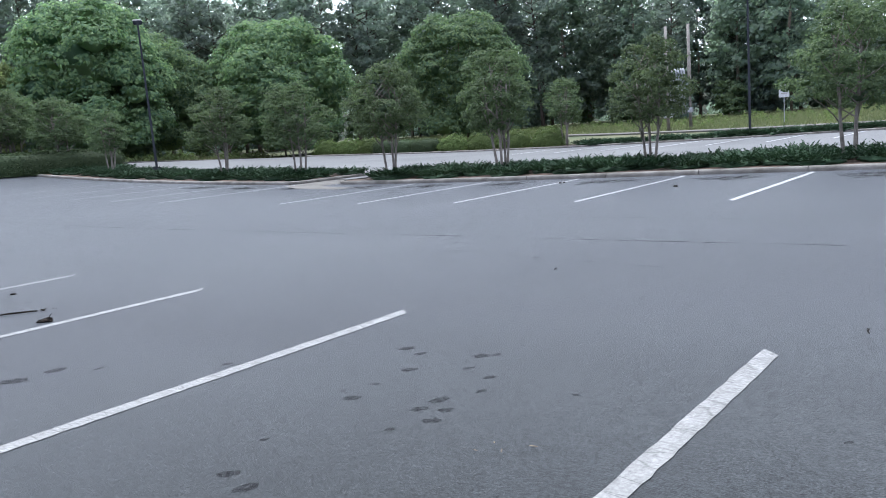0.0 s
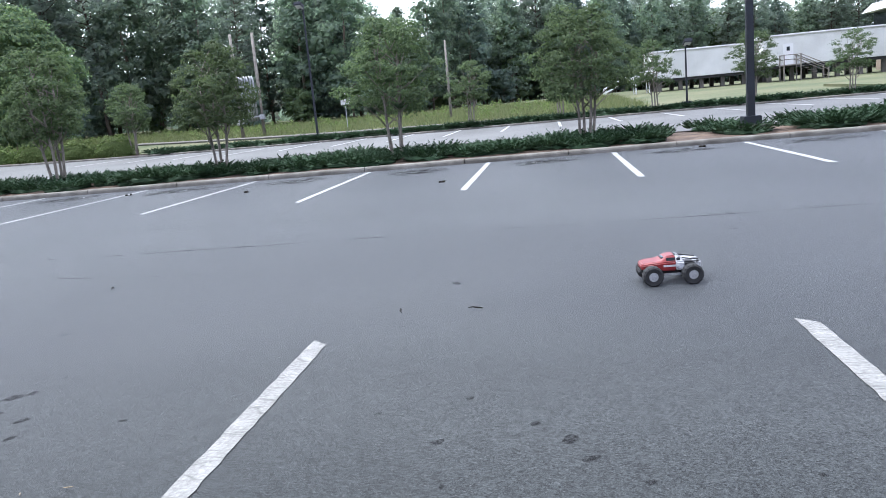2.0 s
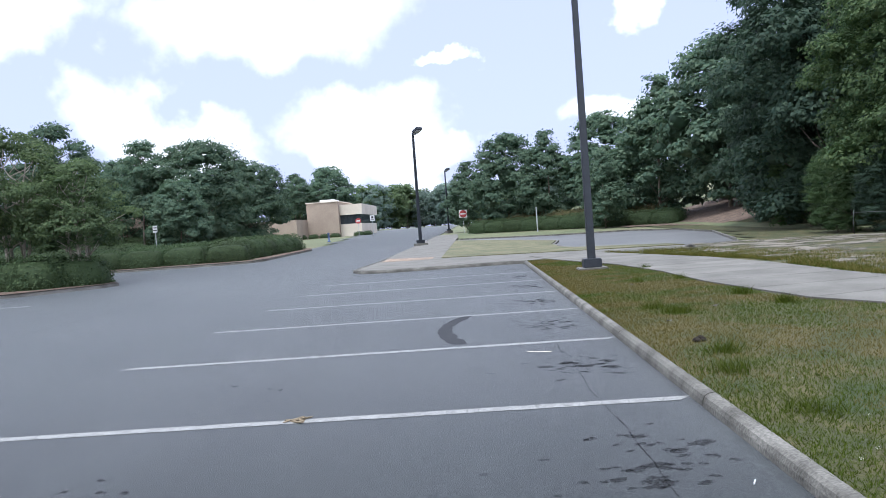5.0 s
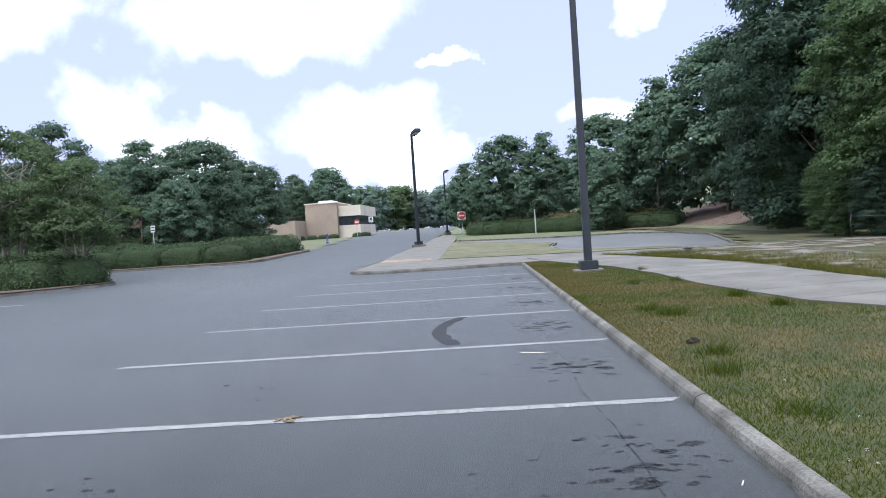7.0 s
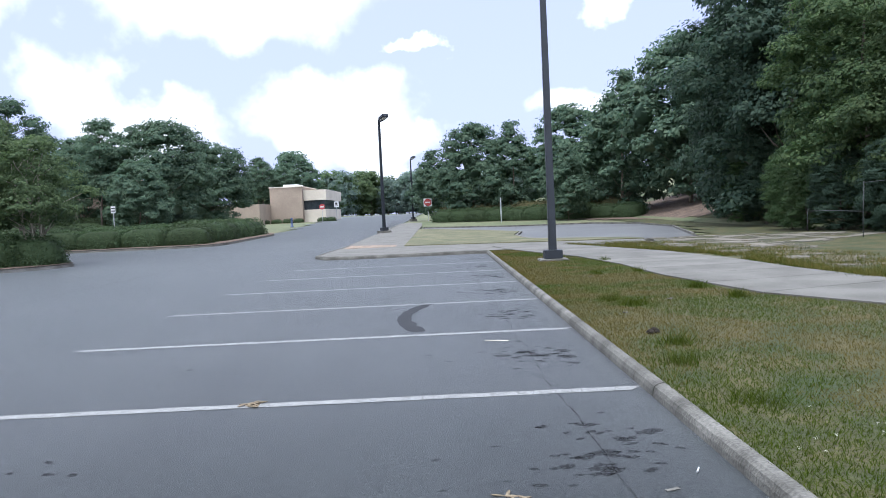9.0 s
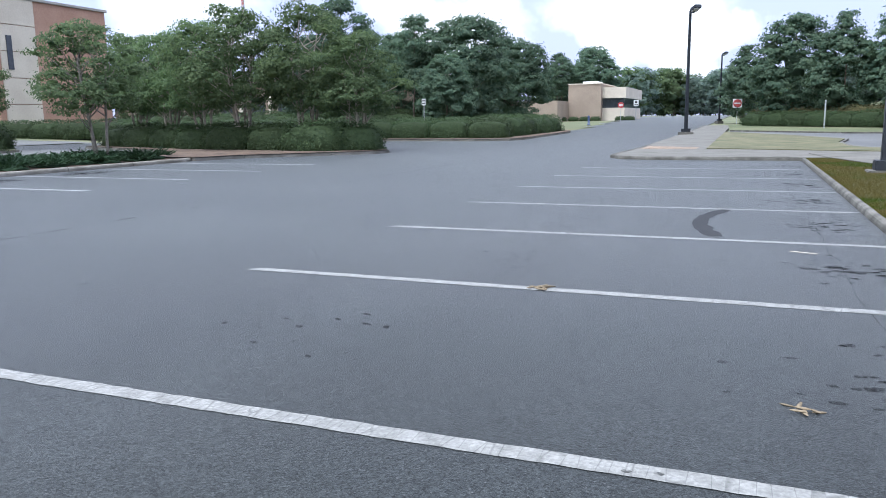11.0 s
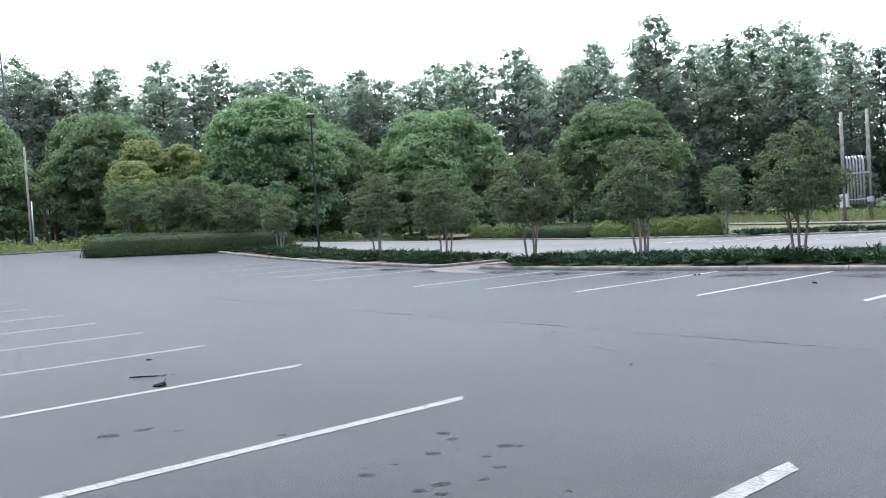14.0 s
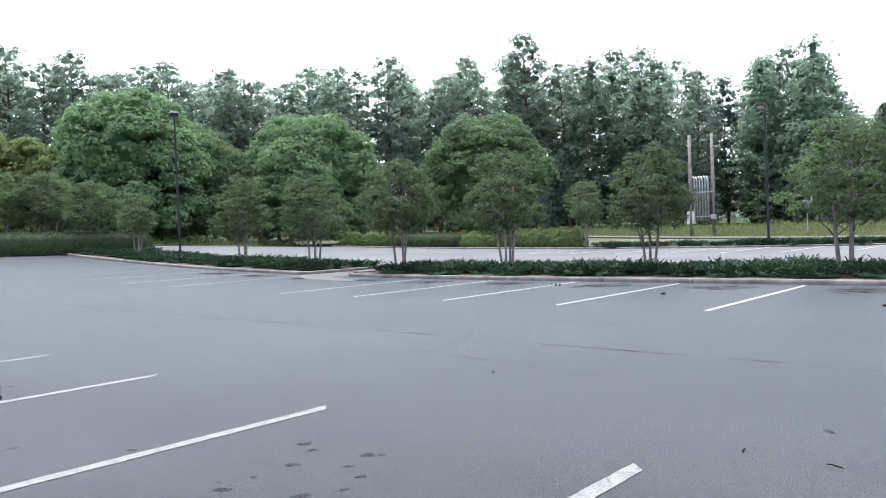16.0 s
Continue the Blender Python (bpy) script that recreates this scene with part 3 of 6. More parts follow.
tagged(lot, "worn grey asphalt parking lot with white stall lines", "parking lot", kind="structure")


kerb_run([(1.2, 52.0), (43.3, 52.0)], lot, piece=3.0)


def stall_line(x0, x1, y, w=0.108, skew=0.05, sheet=None, lift=0.004):
    """A painted line with slanted ends and slightly ragged sides."""
    n = max(2, int(abs(x1 - x0) / (0.07 if x0 < 2 else 0.3)))
    rng = random.Random(int(x0 * 100 + y * 31))
    left, right = [], []
    for i in range(n + 1):
        x = x0 + (x1 - x0) * i / n
        j = lambda: rng.uniform(-0.0045, 0.0045)
        left.append((x + skew, y + w / 2 + j(), ground_z(x, y) + lift))
        right.append((x - skew, y - w / 2 + j(), ground_z(x, y) + lift))
    verts = left + right
    faces = [(n + 1 + i, n + 2 + i, i + 1, i) for i in range(n)]
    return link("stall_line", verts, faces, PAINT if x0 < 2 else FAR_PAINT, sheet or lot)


for i in range(-8, 12):
    stall_line(NEAR_KERB + 0.03, NEAR_END, STALL * i)
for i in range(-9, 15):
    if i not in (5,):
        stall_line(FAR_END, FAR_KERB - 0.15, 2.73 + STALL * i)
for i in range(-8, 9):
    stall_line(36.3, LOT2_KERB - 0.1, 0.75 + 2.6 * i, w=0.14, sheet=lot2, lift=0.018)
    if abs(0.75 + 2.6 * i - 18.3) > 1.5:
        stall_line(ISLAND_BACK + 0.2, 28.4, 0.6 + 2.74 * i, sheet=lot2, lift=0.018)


BLOTS = []


def blot(x, y, rx, ry, material=STAIN, turn=0.0, seed=1, name="stain", n=14, rough=0.35):
    rng = random.Random(seed)
    BLOTS.append(seed)
    lift = 0.0010 + 0.000015 * (len(BLOTS) % 60)
    pts = []
    for k in range(n):
        a = 2 * math.pi * k / n
        r = 1 + rng.uniform(-rough, rough)
        u, v = rx * r * math.cos(a), ry * r * math.sin(a)
        px, py = x + u * math.cos(turn) - v * math.sin(turn), y + u * math.sin(turn) + v * math.cos(turn)
        pts.append((px, py, ground_z(px, py) + lift))
    return link(name, pts, [tuple(range(n))], material, lot)


# oil drips in the stalls
for k, (x, y, r) in enumerate([(5.32, 1.71, 0.06), (5.66, 2.02, .07), (5.60, 1.86, .05), (5.72, 1.48, .07), (5.41, 1.19, .05), (5.78, 1.40, .04), (4.81, 1.67, .06), (4.85, 1.23, .06),
                              (5.0, 1.22, .07), (4.76, 1.07, .06), (4.9, 1.1, .05), (5.2, 1.1, .04), (3.89, 1.47, 0.06), (3.84, 1.29, .07), (4.28, 3.94, 0.09), (4.03, 3.96, 0.11), (4.9, 2.9, .05),
                              (5.52, -4.12, 0.05), (5.25, -4.13, .045), (5.38, -3.98, .03), (5.2, -4.26, .045), (5.05, -4.4, .04), (5.32, -4.65, .03), (5.8, -3.72, .05), (5.56, -6.67, .035), (5.65, -7.14, .025), (5.06, -6.75, .04), (4.69, -6.25, .03), (4.8, -7.15, .04), (4.69, -6.94, .045), (4.55, -6.91, .04), (4.92, -6.98, .035), (5.25, -6.89, .03), (4.82, -9.64, .05), (5.0, -9.8, .03),
                              (5.05, -1.44, 0.05), (5.2, -1.3, 0.03), (5.5, -1.0, 0.03), (5.35, -0.6, 0.025), (4.7, -1.7, 0.03), (5.49, 1.40, .045), (4.58, 1.18, .035)]):
    blot(x, y, r * 0.82, r * 0.56, seed=k, turn=0.25 * (k % 3) - 0.9, rough=0.22)
rng = random.Random(4)
for s in range(-9, 4):
    mid = STALL * s + 1.37
    for k in range(46 if s < -2 else 10):
        x, y = 1.3 + abs(rng.gauss(0, 0.42)) + rng.uniform(0, 0.2), mid + rng.gauss(0, 0.27)
        r = rng.uniform(0.016, 0.034) + (0.03 if rng.random() < 0.2 else 0)
        blot(x, y, r * 1.4, r * 0.8, turn=rng.uniform(-0.6, 0.6), seed=rng.randrange(9999), rough=0.3)
    for k in range(5):
        r = rng.uniform(0.01, 0.032)
        blot(4.9 + rng.gauss(0, 0.5), mid + rng.gauss(0, 0.5), r * 1.4, r * 0.8, turn=rng.uniform(0, 3), seed=rng.randrange(9999))
for s in range(-8, 8):
    mid = 2.73 + STALL * s + 1.37
    for size in (1.0, 0.72, 0.45):
        blot(18.3 + 0.1 * size, mid + 0.25 - 0.15 * size, 0.62 * size, 0.8 * size, SMUDGE, seed=s + 50, turn=0.2, rough=0.3, n=22)
    for k in range(2):
        blot(18.0 + rng.gauss(0, 0.5), mid + rng.gauss(0, 0.6), rng.uniform(0.03, 0.12), rng.uniform(0.03, 0.08), seed=rng.randrange(9999), rough=0.5)
for k in range(90):
    r = rng.uniform(0.01, 0.032)
    blot(rng.uniform(6.6, 14), rng.uniform(-22, 22), r * 1.6, r, turn=rng.uniform(0, 3), seed=rng.randrange(9999))


for x, y in ((2.897, -5.463), (2.786, -5.48)):
    pts = [(x + 0.02 * math.cos(0.7 * k) * (1 + 0.2 * math.sin(3 * k)), y + 0.014 * math.sin(0.7 * k), 0.0052) for k in range(9)]
    link("stain", pts, [tuple(range(9))], STAIN, lot)


def streak(pts, w, name="seam", material=SEAM, lift=0.0007):
    """A narrow wandering band on the asphalt."""
    verts, faces = [], []
    for i, (x, y) in enumerate(pts):
        a, b = Vector(pts[max(0, i - 1)]), Vector(pts[min(len(pts) - 1, i + 1)])
        d = (b - a).normalized()
        k = w * rng.uniform(0.6, 1.3) / 2
        for s in (k, -k):
            verts.append((x - d.y * s, y + d.x * s, ground_z(x, y) + lift))
        if i:
            faces.append((2 * i - 2, 2 * i - 1, 2 * i + 1, 2 * i))
    link(name, verts, faces, material, lot)


def wander(a, b, n, amount):
    return [(a[0] + (b[0] - a[0]) * i / n + rng.uniform(-amount, amount), a[1] + (b[1] - a[1]) * i / n + rng.uniform(-amount, amount)) for i in range(n + 1)]


streak(wander((10.0, 26), (10.25, -30), 60, 0.035), 0.048)
streak(wander((9.1, 4.6), (8.6, 1.2), 10, 0.03), 0.02)
streak(wander((11.9, 14), (12.1, -2), 20, 0.05), 0.02)
streak(wander((1.75, -5.5), (1.9, -21), 44, 0.035), 0.011)
# curved wet tyre scuff across two stalls
for a, w in ((0.0, 0.17), (0.05, 0.10)):
    streak([(2.66 + 0.36 * math.sin(0.25 + t * 2.5) + a, -13.7 + 2.5 * t) for t in np.linspace(a * 3, 1, 18)], w, "stain", DAMP, 0.0021 + a * 0.002)

# ---- kerb island between the two lots ----


def bed(name, x0, x1, y0, y1, label, mound=0.06, lift=0.085):
    xs, ys = steps(x0, x1, 0.6), steps(y0, y1, 0.8)
    verts = []
    for y in ys:
        for x in xs:
            e = min(1, 2.2 * min(x - x0, x1 - x) / (x1 - x0) + 0.001, (min(y - y0, y1 - y)) / 0.8 + 0.001)
            verts.append((x, y, ground_z(x, y) + lift + mound * max(0, e) + noise.noise((x * 1.3, y * 1.3, 0)) * 0.03))
    nx = len(xs)
    faces = [(j * nx + i, j * nx + i + 1, (j + 1) * nx + i + 1, (j + 1) * nx + i) for j in range(len(ys) - 1) for i in range(nx - 1)]
    return tagged(link(name, verts, faces, MULCH, smooth=True), label, "planting bed", kind="structure")


def ring(x0, x1, y0, y1, r=0.6):
    return (arc(x0 + r, y0 + r, r, 180, 270, 4) + arc(x1 - r, y0 + r, r, 270, 360, 4) + arc(x1 - r, y1 - r, r, 0, 90, 4) + arc(x0 + r, y1 - r, r, 90, 180, 4))


BEDS = [(FAR_KERB, ISLAND_BACK, -23.4, 17.5), (FAR_KERB, ISLAND_BACK, 19.4, 46.0), (LOT2_KERB, 45.6, -21, 46.5)]
for x0, x1, y0, y1 in BEDS:
    b = bed("planting_bed", x0 + 0.14, x1 - 0.14, y0 + 0.14, y1 - 0.14, "raised planting bed of brown pine straw inside a concrete kerb")
    kerb_run(ring(x0, x1, y0, y1), b, closed=True, material=TAN_LIT_KERB)
tagged(outline_sheet("concrete_apron", [(19.0, 17.6), (23.5, 17.5), (23.5, 19.3), (19.0, 19.5), (18.2, 17.9), (17.8, 15.6), (18.3, 15.4)], 0.003, CONCRETE), "pale concrete apron at the gap in the island", "apron", kind="structure")


# ---- lamp posts ----
def lamp_post(x, y, height, head_turn, label, width=0.17, footing=0.25, z=None):
    z = ground_z(x, y) if z is None else z
    t = thing("lamp_post", x, y, z, label, "lamp post", "parking lot lamp posts", head_turn)
    part("footing", boxes([(-0.33, -0.33, -0.1, 0.33, 0.33, footing)], 0.02), CONCRETE, t, "pale concrete footing")
    part("base_cover", boxes([(-0.2, -0.2, footing, 0.2, 0.2, footing + 0.2)], 0.015), POLE_PAINT, t)
    bm = bmesh.new()
    bmesh.ops.create_cone(bm, cap_ends=True, segments=4, radius1=width * 0.72, radius2=width * 0.5, depth=height - footing,
                          matrix=pose(0, 0, footing + (height - footing) / 2, 0, 0, 45))
    bmesh.ops.bevel(bm, geom=[e for e in bm.edges if abs((e.verts[0].co - e.verts[1].co).z) > 1], offset=0.015, segments=2, affect="EDGES")
    part("pole", bm, POLE_PAINT, t)
    part("arm", boxes([(-0.04, 0.0, height - 0.16, 0.04, 0.5, height - 0.08)], 0.01), POLE_PAINT, t)
    bm = boxes([(-0.2, 0.32, height - 0.12, 0.2, 0.95, height + 0.08)], 0.03)
    bmesh.ops.rotate(bm, verts=bm.verts, cent=(0, 0.3, height), matrix=Matrix.Rotation(radians(14), 3, "X"))
    head = part("lamp_head", bm, POLE_PAINT, t, "dark shoebox lamp head")
    bm = boxes([(-0.16, 0.38, height - 0.135, 0.16, 0.89, height - 0.115)])
    bmesh.ops.rotate(bm, verts=bm.verts, cent=(0, 0.3, height), matrix=Matrix.Rotation(radians(14), 3, "X"))
    part("lens", bm, SIGN_WHITE, head)
    return t


POST = "square black steel lamp post"
lamp_post(20.9, -6.02, 7.6, 90, POST + " in the planting bed", z=0.02)
lamp_post(-0.03, -20.3, 7.4, -90, POST + " on the lawn beside the kerb", z=0.0, footing=0.12)
lamp_post(5.9, -49.3, 7.0, 30, POST + " on the concrete corner")
lamp_post(5.5, -90.9, 7.2, 30, POST + " beside the road")
lamp_post(44.5, 11.7, 7.4, 90, POST + " in the far planting strip", width=0.115)
lamp_post(44.4, -8.6, 3.4, 90, "short black lamp post in the far planting strip", width=0.1)
lamp_post(21.9, 32.2, 7.2, -30, POST + " among the shrubs of the bed", width=0.11)
lamp_post(55.0, -35.4, 9.3, 160, POST + " in front of the office building")


# ---- plants ----
def trunk_piece(base, tip, r0, r1, rng, bend=0.12, n=5, sides=7):
    b, t = Vector(base), Vector(tip)
    L = (t - b).length
    pts = []
    for i in range(n + 1):
        k = i / n
        o = Vector((rng.uniform(-1, 1), rng.uniform(-1, 1), 0)) * bend * L * math.sin(math.pi * k) * 0.6
        pts.append(tuple(b.lerp(t, k) + o))
    return tube(pts, [r0 + (r1 - r0) * i / n for i in range(n + 1)], sides)


def myrtle(seed, height, width, label, stems=4, leaf=0.05, lobes=34, per=26, density=58.0, bark=SMOOTH_BARK, foliage=MYRTLE, crown_from=0.35, name="crape_myrtle", group="island trees"):
    """Slim stems fanning out of one foot into a vase-shaped crown of layered, nearly level sprays."""
    rng, r2 = np.random.default_rng(seed), random.Random(seed)
    t = thing(name, 0, 0, 0, label, "tree", group)
    z0, R, k = height * crown_from, width * 0.5, height / 3.6
    prof = lambda h: 0.62 + 1.2 * h if h < 0.3 else 1.0 - 0.6 * ((h - 0.3) / 0.7) ** 2.2
    made = []
    for i in range(lobes):
        h = (i + rng.uniform(0.1, 0.9)) / lobes
        w = 2.4 * i + rng.uniform(-0.6, 0.6)
        a = R * rng.uniform(0.2, 0.4) * (1.1 - 0.35 * h)
        reach = max(0.0, R * prof(h) * (1 + 0.2 * math.sin(2 * w + seed)) - 0.7 * a) * math.sqrt(rng.uniform(0.25, 1.05))
        made.append(((reach * math.cos(w), reach * math.sin(w), z0 + (height - z0) * (0.05 + 0.9 * h)), (a, a * rng.uniform(0.75, 1.1), a * rng.uniform(0.36, 0.6))))
    pts, f = lobed(rng, made, density / k / k, per, leaf * k, 0.09 * k, 0.42, 0.3, 0.5, -0.7)
    leaf_mesh("crown", pts, f, foliage, t)
    pieces = []
    for s in range(stems):
        a = 2 * math.pi * s / stems + r2.uniform(-0.4, 0.4)
        b = Vector((0.13 * k * math.cos(a), 0.13 * k * math.sin(a), -0.15))
        e = Vector((R * 0.24 * math.cos(a), R * 0.24 * math.sin(a), z0 + (height - z0) * 0.55))
        r = 0.044 * k
        v, f = trunk_piece(b, e, r, r * 0.5, r2, 0.02)
        link("stem", v, f, bark, t, smooth=True)
        for m, _ in made[s::stems]:
            q = min(1.0, max(0.35, (m[2] - b.z) / (e.z - b.z) - 0.25))
            pieces.append(trunk_piece(b.lerp(e, q), m, r * 0.45, r * 0.15, r2, n=3, sides=5))
    v, f = joined(pieces)
    tagged(link("branchwork", v, f, bark, t, smooth=True), kind="stuff")
    return t


def big_tree(seed, height, width, base, label, foliage, bark=BARK, leaf=0.2, lobes=18, size=0.3, density=6.0, per=30, spread=0.34, kind="round", name="tree", group="", heart=0.74, flat=0.8, limbs=12):
    """A trunk with limbs under a crown of leafy lobes. size: a lobe's radius as a share of the crown's half width."""
    rng, r2 = np.random.default_rng(seed), random.Random(seed)
    t = thing(name, 0, 0, 0, label, "tree", group)
    shape = {"round": lambda h: 0.7 + 0.9 * h if h < 0.33 else math.sqrt(max(0.02, 1.0 - ((h - 0.33) / 0.7) ** 2)),
             "cone": lambda h: 0.72 + 0.9 * h if h < 0.3 else max(0.06, 1.0 - ((h - 0.3) / 0.7) ** 1.6),
             "pine": lambda h: 0.35 + 1.3 * h if h < 0.5 else max(0.12, 1.0 - 1.75 * (h - 0.5) ** 1.25)}[kind]
    R, span = width / 2, height - base
    made = []
    for k in range(lobes):
        h = (k + rng.uniform(0.1, 0.9)) / lobes
        if kind == "round":
            h = h ** 0.9
        w = 2.4 * k + rng.uniform(-0.5, 0.5)
        a = R * size * rng.uniform(0.75, 1.25) * (0.7 + 0.45 * shape(h))
        reach = max(0.0, R * shape(h) - 0.8 * a) * (rng.uniform(0.75, 1.08) if kind != "pine" else rng.uniform(0.35, 1.08))
        z = min(base + span * h, height - a * flat * 0.9)
        made.append(((reach * math.cos(w), reach * math.sin(w), z), (a, a, a * flat)))
    if kind == "round":
        made.append(((0, 0, base + 0.5 * span), (0.72 * R, 0.72 * R, 0.42 * span)))
    elif kind == "cone":
        made.append(((0, 0, height - 0.05 * span), (R * 0.13, R * 0.13, 0.07 * span)))
    pts, f = lobed(rng, made, density, per, leaf, spread, 0.5 if kind != "pine" else 0.3, heart)
    leaf_mesh("crown", pts, f, foliage, t)
    r = height * 0.013
    v, f = trunk_piece((0, 0, -0.5), (0, 0, height * 0.93), r, r * 0.2, r2, 0.02, 7)
    link("trunk", v, f, bark, t, smooth=True)
    pieces = []
    for m, _ in made[:limbs]:
        z = max(base * 0.8, m[2] - (0.3 if kind == "pine" else 0.55) * math.hypot(m[0], m[1]) - 0.2)
        pieces.append(trunk_piece((0, 0, z), m, r * 0.32, r * 0.08, r2, 0.08, 3, 4))
    v, f = joined(pieces)
    tagged(link("branchwork", v, f, bark, t, smooth=True), kind="stuff")
    return t


def plant(master, places, lift=0.05, tall=1.0):
    """Sets copies of the masters at (x, y, scale) places, each turned and leaning a little; the masters stand at the first ones."""
    r2 = random.Random(7)
    for k, (x, y, s) in enumerate(places):
        m = master[k % len(master)]
        at = pose(x, y, ground_z(x, y) + lift, r2.uniform(-2, 2), r2.uniform(-2, 2), r2.uniform(0, 360))
        if k < len(master):
            o = m
            o.matrix_world = at
            o.scale = (s, s, s * tall)
        else:
            o = copy_thing(m, at)
            o.scale = (s * r2.uniform(0.93, 1.07), s * r2.uniform(0.93, 1.07), s * tall)


MY = "young crape myrtle with several pale stems and an airy green crown"
my = [myrtle(11, 3.6, 3.0, MY, 4), myrtle(12, 3.6, 2.8, MY, 3), myrtle(13, 3.6, 2.7, MY, 4), myrtle(14, 3.6, 3.1, MY, 3)]
plant(my, [(21.5, 2.5, 1.0), (21.5, 7.25, 0.97), (21.5, 12.05, 1.05), (21.5, 16.7, 1.08), (21.5, 21.4, 1.0), (21.5, 26.2, 1.05), (21.5, 35.7, 0.9), (21.5, 40.6, 1.1),
           (21.5, -2.3, 0.93), (21.5, -11.7, 1.18), (21.5, -16.5, 1.06), (21.7, -21.5, 1.22), (16.7, 45.9, 1.15), (18.2, 44.9, 1.2), (19.8, 43.6, 1.2), (21.0, 45.0, 1.25)])
SM = "small thin crape myrtle in the far planting strip"
sm = [myrtle(21, 3.6, 2.6, SM, 3, lobes=26, density=52.0, group="strip trees"), myrtle(22, 3.6, 2.8, SM, 3, lobes=26, density=52.0, group="strip trees")]
plant(sm, [(44.5, 22.9, 1.2), (44.5, 2.9, 1.02), (44.5, -2.0, 1.05), (44.5, -7.0, 1.05), (44.5, -12.0, 1.05), (44.5, -16.8, 0.92), (44.5, -20.2, 0.84)])


def juniper(seed, label):
    """A low mound of feathery boughs, each a plume of needle sprays that rises to a pointed tip."""
    rng = np.random.default_rng(seed)
    t = thing("juniper_shrub", 0, 0, 0, label, "shrub", "juniper shrubs")
    pts = []
    for _ in range(100):
        w = rng.uniform(0, 2 * math.pi)
        r = 0.66 * math.sqrt(rng.uniform())
        b = np.array((r * math.cos(w), r * math.sin(w), 0.05 + 0.24 * (1 - r)))
        w += rng.normal() * 0.6
        reach, rise = rng.uniform(0.18, 0.4), rng.uniform(0.06, 0.3)
        k = np.sort(rng.uniform(0, 1, 26))[:, None]
        way = np.array((math.cos(w), math.sin(w), 0))
        side = np.array((-math.sin(w), math.cos(w), 0))
        p = b + way * reach * k + np.array((0, 0, 1.0)) * rise * k ** 1.5
        out = rng.normal(size=(26, 1))
        d = way * reach + np.array((0, 0, 1.0)) * (rise * 1.5 * k ** 0.5 + 0.05) + side * out * 0.16 + rng.normal(size=(26, 3)) * 0.06
        d /= np.linalg.norm(d, axis=1)[:, None]
        p = p + side * out * 0.035 * (1.1 - k)
        size = (0.115 - 0.055 * k) * rng.uniform(0.7, 1.2, (26, 1))
        q = np.cross(d, rng.normal(size=(26, 3)) * 0.5 + np.array((0, 0, 1.0)))
        q /= np.linalg.norm(q, axis=1)[:, None]
        pts.append(np.stack([p - q * size * 0.26, p + d * size, p + q * size * 0.26], 1).reshape(-1, 3))
    v = np.concatenate(pts)
    leaf_mesh("foliage", v, np.arange(len(v)).reshape(-1, 3), JUNIPER, t)
    # solid core in the leaf colour, added to fill the mound
    bm = bmesh.new()
    bmesh.ops.create_icosphere(bm, subdivisions=3, radius=0.6, matrix=Matrix.Diagonal((1, 1, 0.38, 1)))
    for q in bm.verts:
        q.co *= 1 + 0.35 * noise.noise(q.co * 3.5 + Vector((seed, 0, 0))) + 0.12 * noise.noise(q.co * 11)
    part("shaded_heart", bm, JUNIPER, t)
    return t


JU = "low spreading dark green juniper in pine straw"
jun = [juniper(31, JU), juniper(32, JU), juniper(33, JU)]
places, r3 = [], random.Random(5)
for x0, x1, y0, y1 in BEDS[:2]:
    y = y0 + 0.9
    while y < y1 - 0.6:
        if not -7.5 < y < -5.9 and r3.random() > 0.02:
            for x in (x0 + 1.15, x0 + 2.0, x1 - 0.85):
                places.append((x + r3.uniform(-0.3, 0.3), y + r3.uniform(-0.3, 0.3), r3.uniform(0.75, 1.12)))
        y += 1.05
y = -20.4
while y < 22:
    places.append((44.1 + r3.uniform(-0.2, 0.3), y, r3.uniform(0.85, 1.2)))
    if r3.random() > 0.2:
        places.append((45.0 + r3.uniform(-0.2, 0.2), y + 0.4, r3.uniform(0.8, 1.1)))
    y += 0.95
plant(jun, places, 0.1, 0.68)


def bush(seed, sx, sy, sz, label, foliage, name="hedge_bush", group="hedge", leaf=0.055, n=3600, power=4.2, lumps=0.10):
    """A clipped bush: leaves over a rounded block with a slightly uneven outline, round an added leaf-coloured core
    that blocks light.
    """
    rng = np.random.default_rng(seed)
    t = thing(name, 0, 0, 0, label, "hedge", group)
    d = rng.normal(size=(n, 3))
    d /= (np.abs(d) ** power).sum(1)[:, None] ** (1 / power)
    d[:, 2] = np.abs(d[:, 2])
    w = np.array([1 + lumps * noise.noise(Vector(q) * 2.6 + Vector((seed, 0, 0))) for q in d])
    p = d * (w * rng.uniform(0.9, 1.03, n))[:, None] * np.array((sx / 2, sy / 2, sz))
    way = np.sign(d) * np.abs(d) ** (power - 1)
    pts, f = leaves(p, leaf, rng, way / (np.linalg.norm(way, axis=1)[:, None] + 1e-9) + np.array((0, 0, 0.3)), loose=0.45, small=True)
    leaf_mesh("foliage", pts, f, foliage, t)
    bm = bmesh.new()
    bmesh.ops.create_icosphere(bm, subdivisions=3, radius=1)
    for q in bm.verts:
        c = q.co
        s = (abs(c.x) ** power + abs(c.y) ** power + abs(c.z) ** power) ** (1 / power)
        q.co = Vector((c.x / s * sx * 0.455, c.y / s * sy * 0.455, max(0, c.z / s) * sz * 0.92)) * (1 - 0.6 * max(0, lumps - 0.1))
    part("woody_heart", bm, foliage, t, smooth=True)
    return t


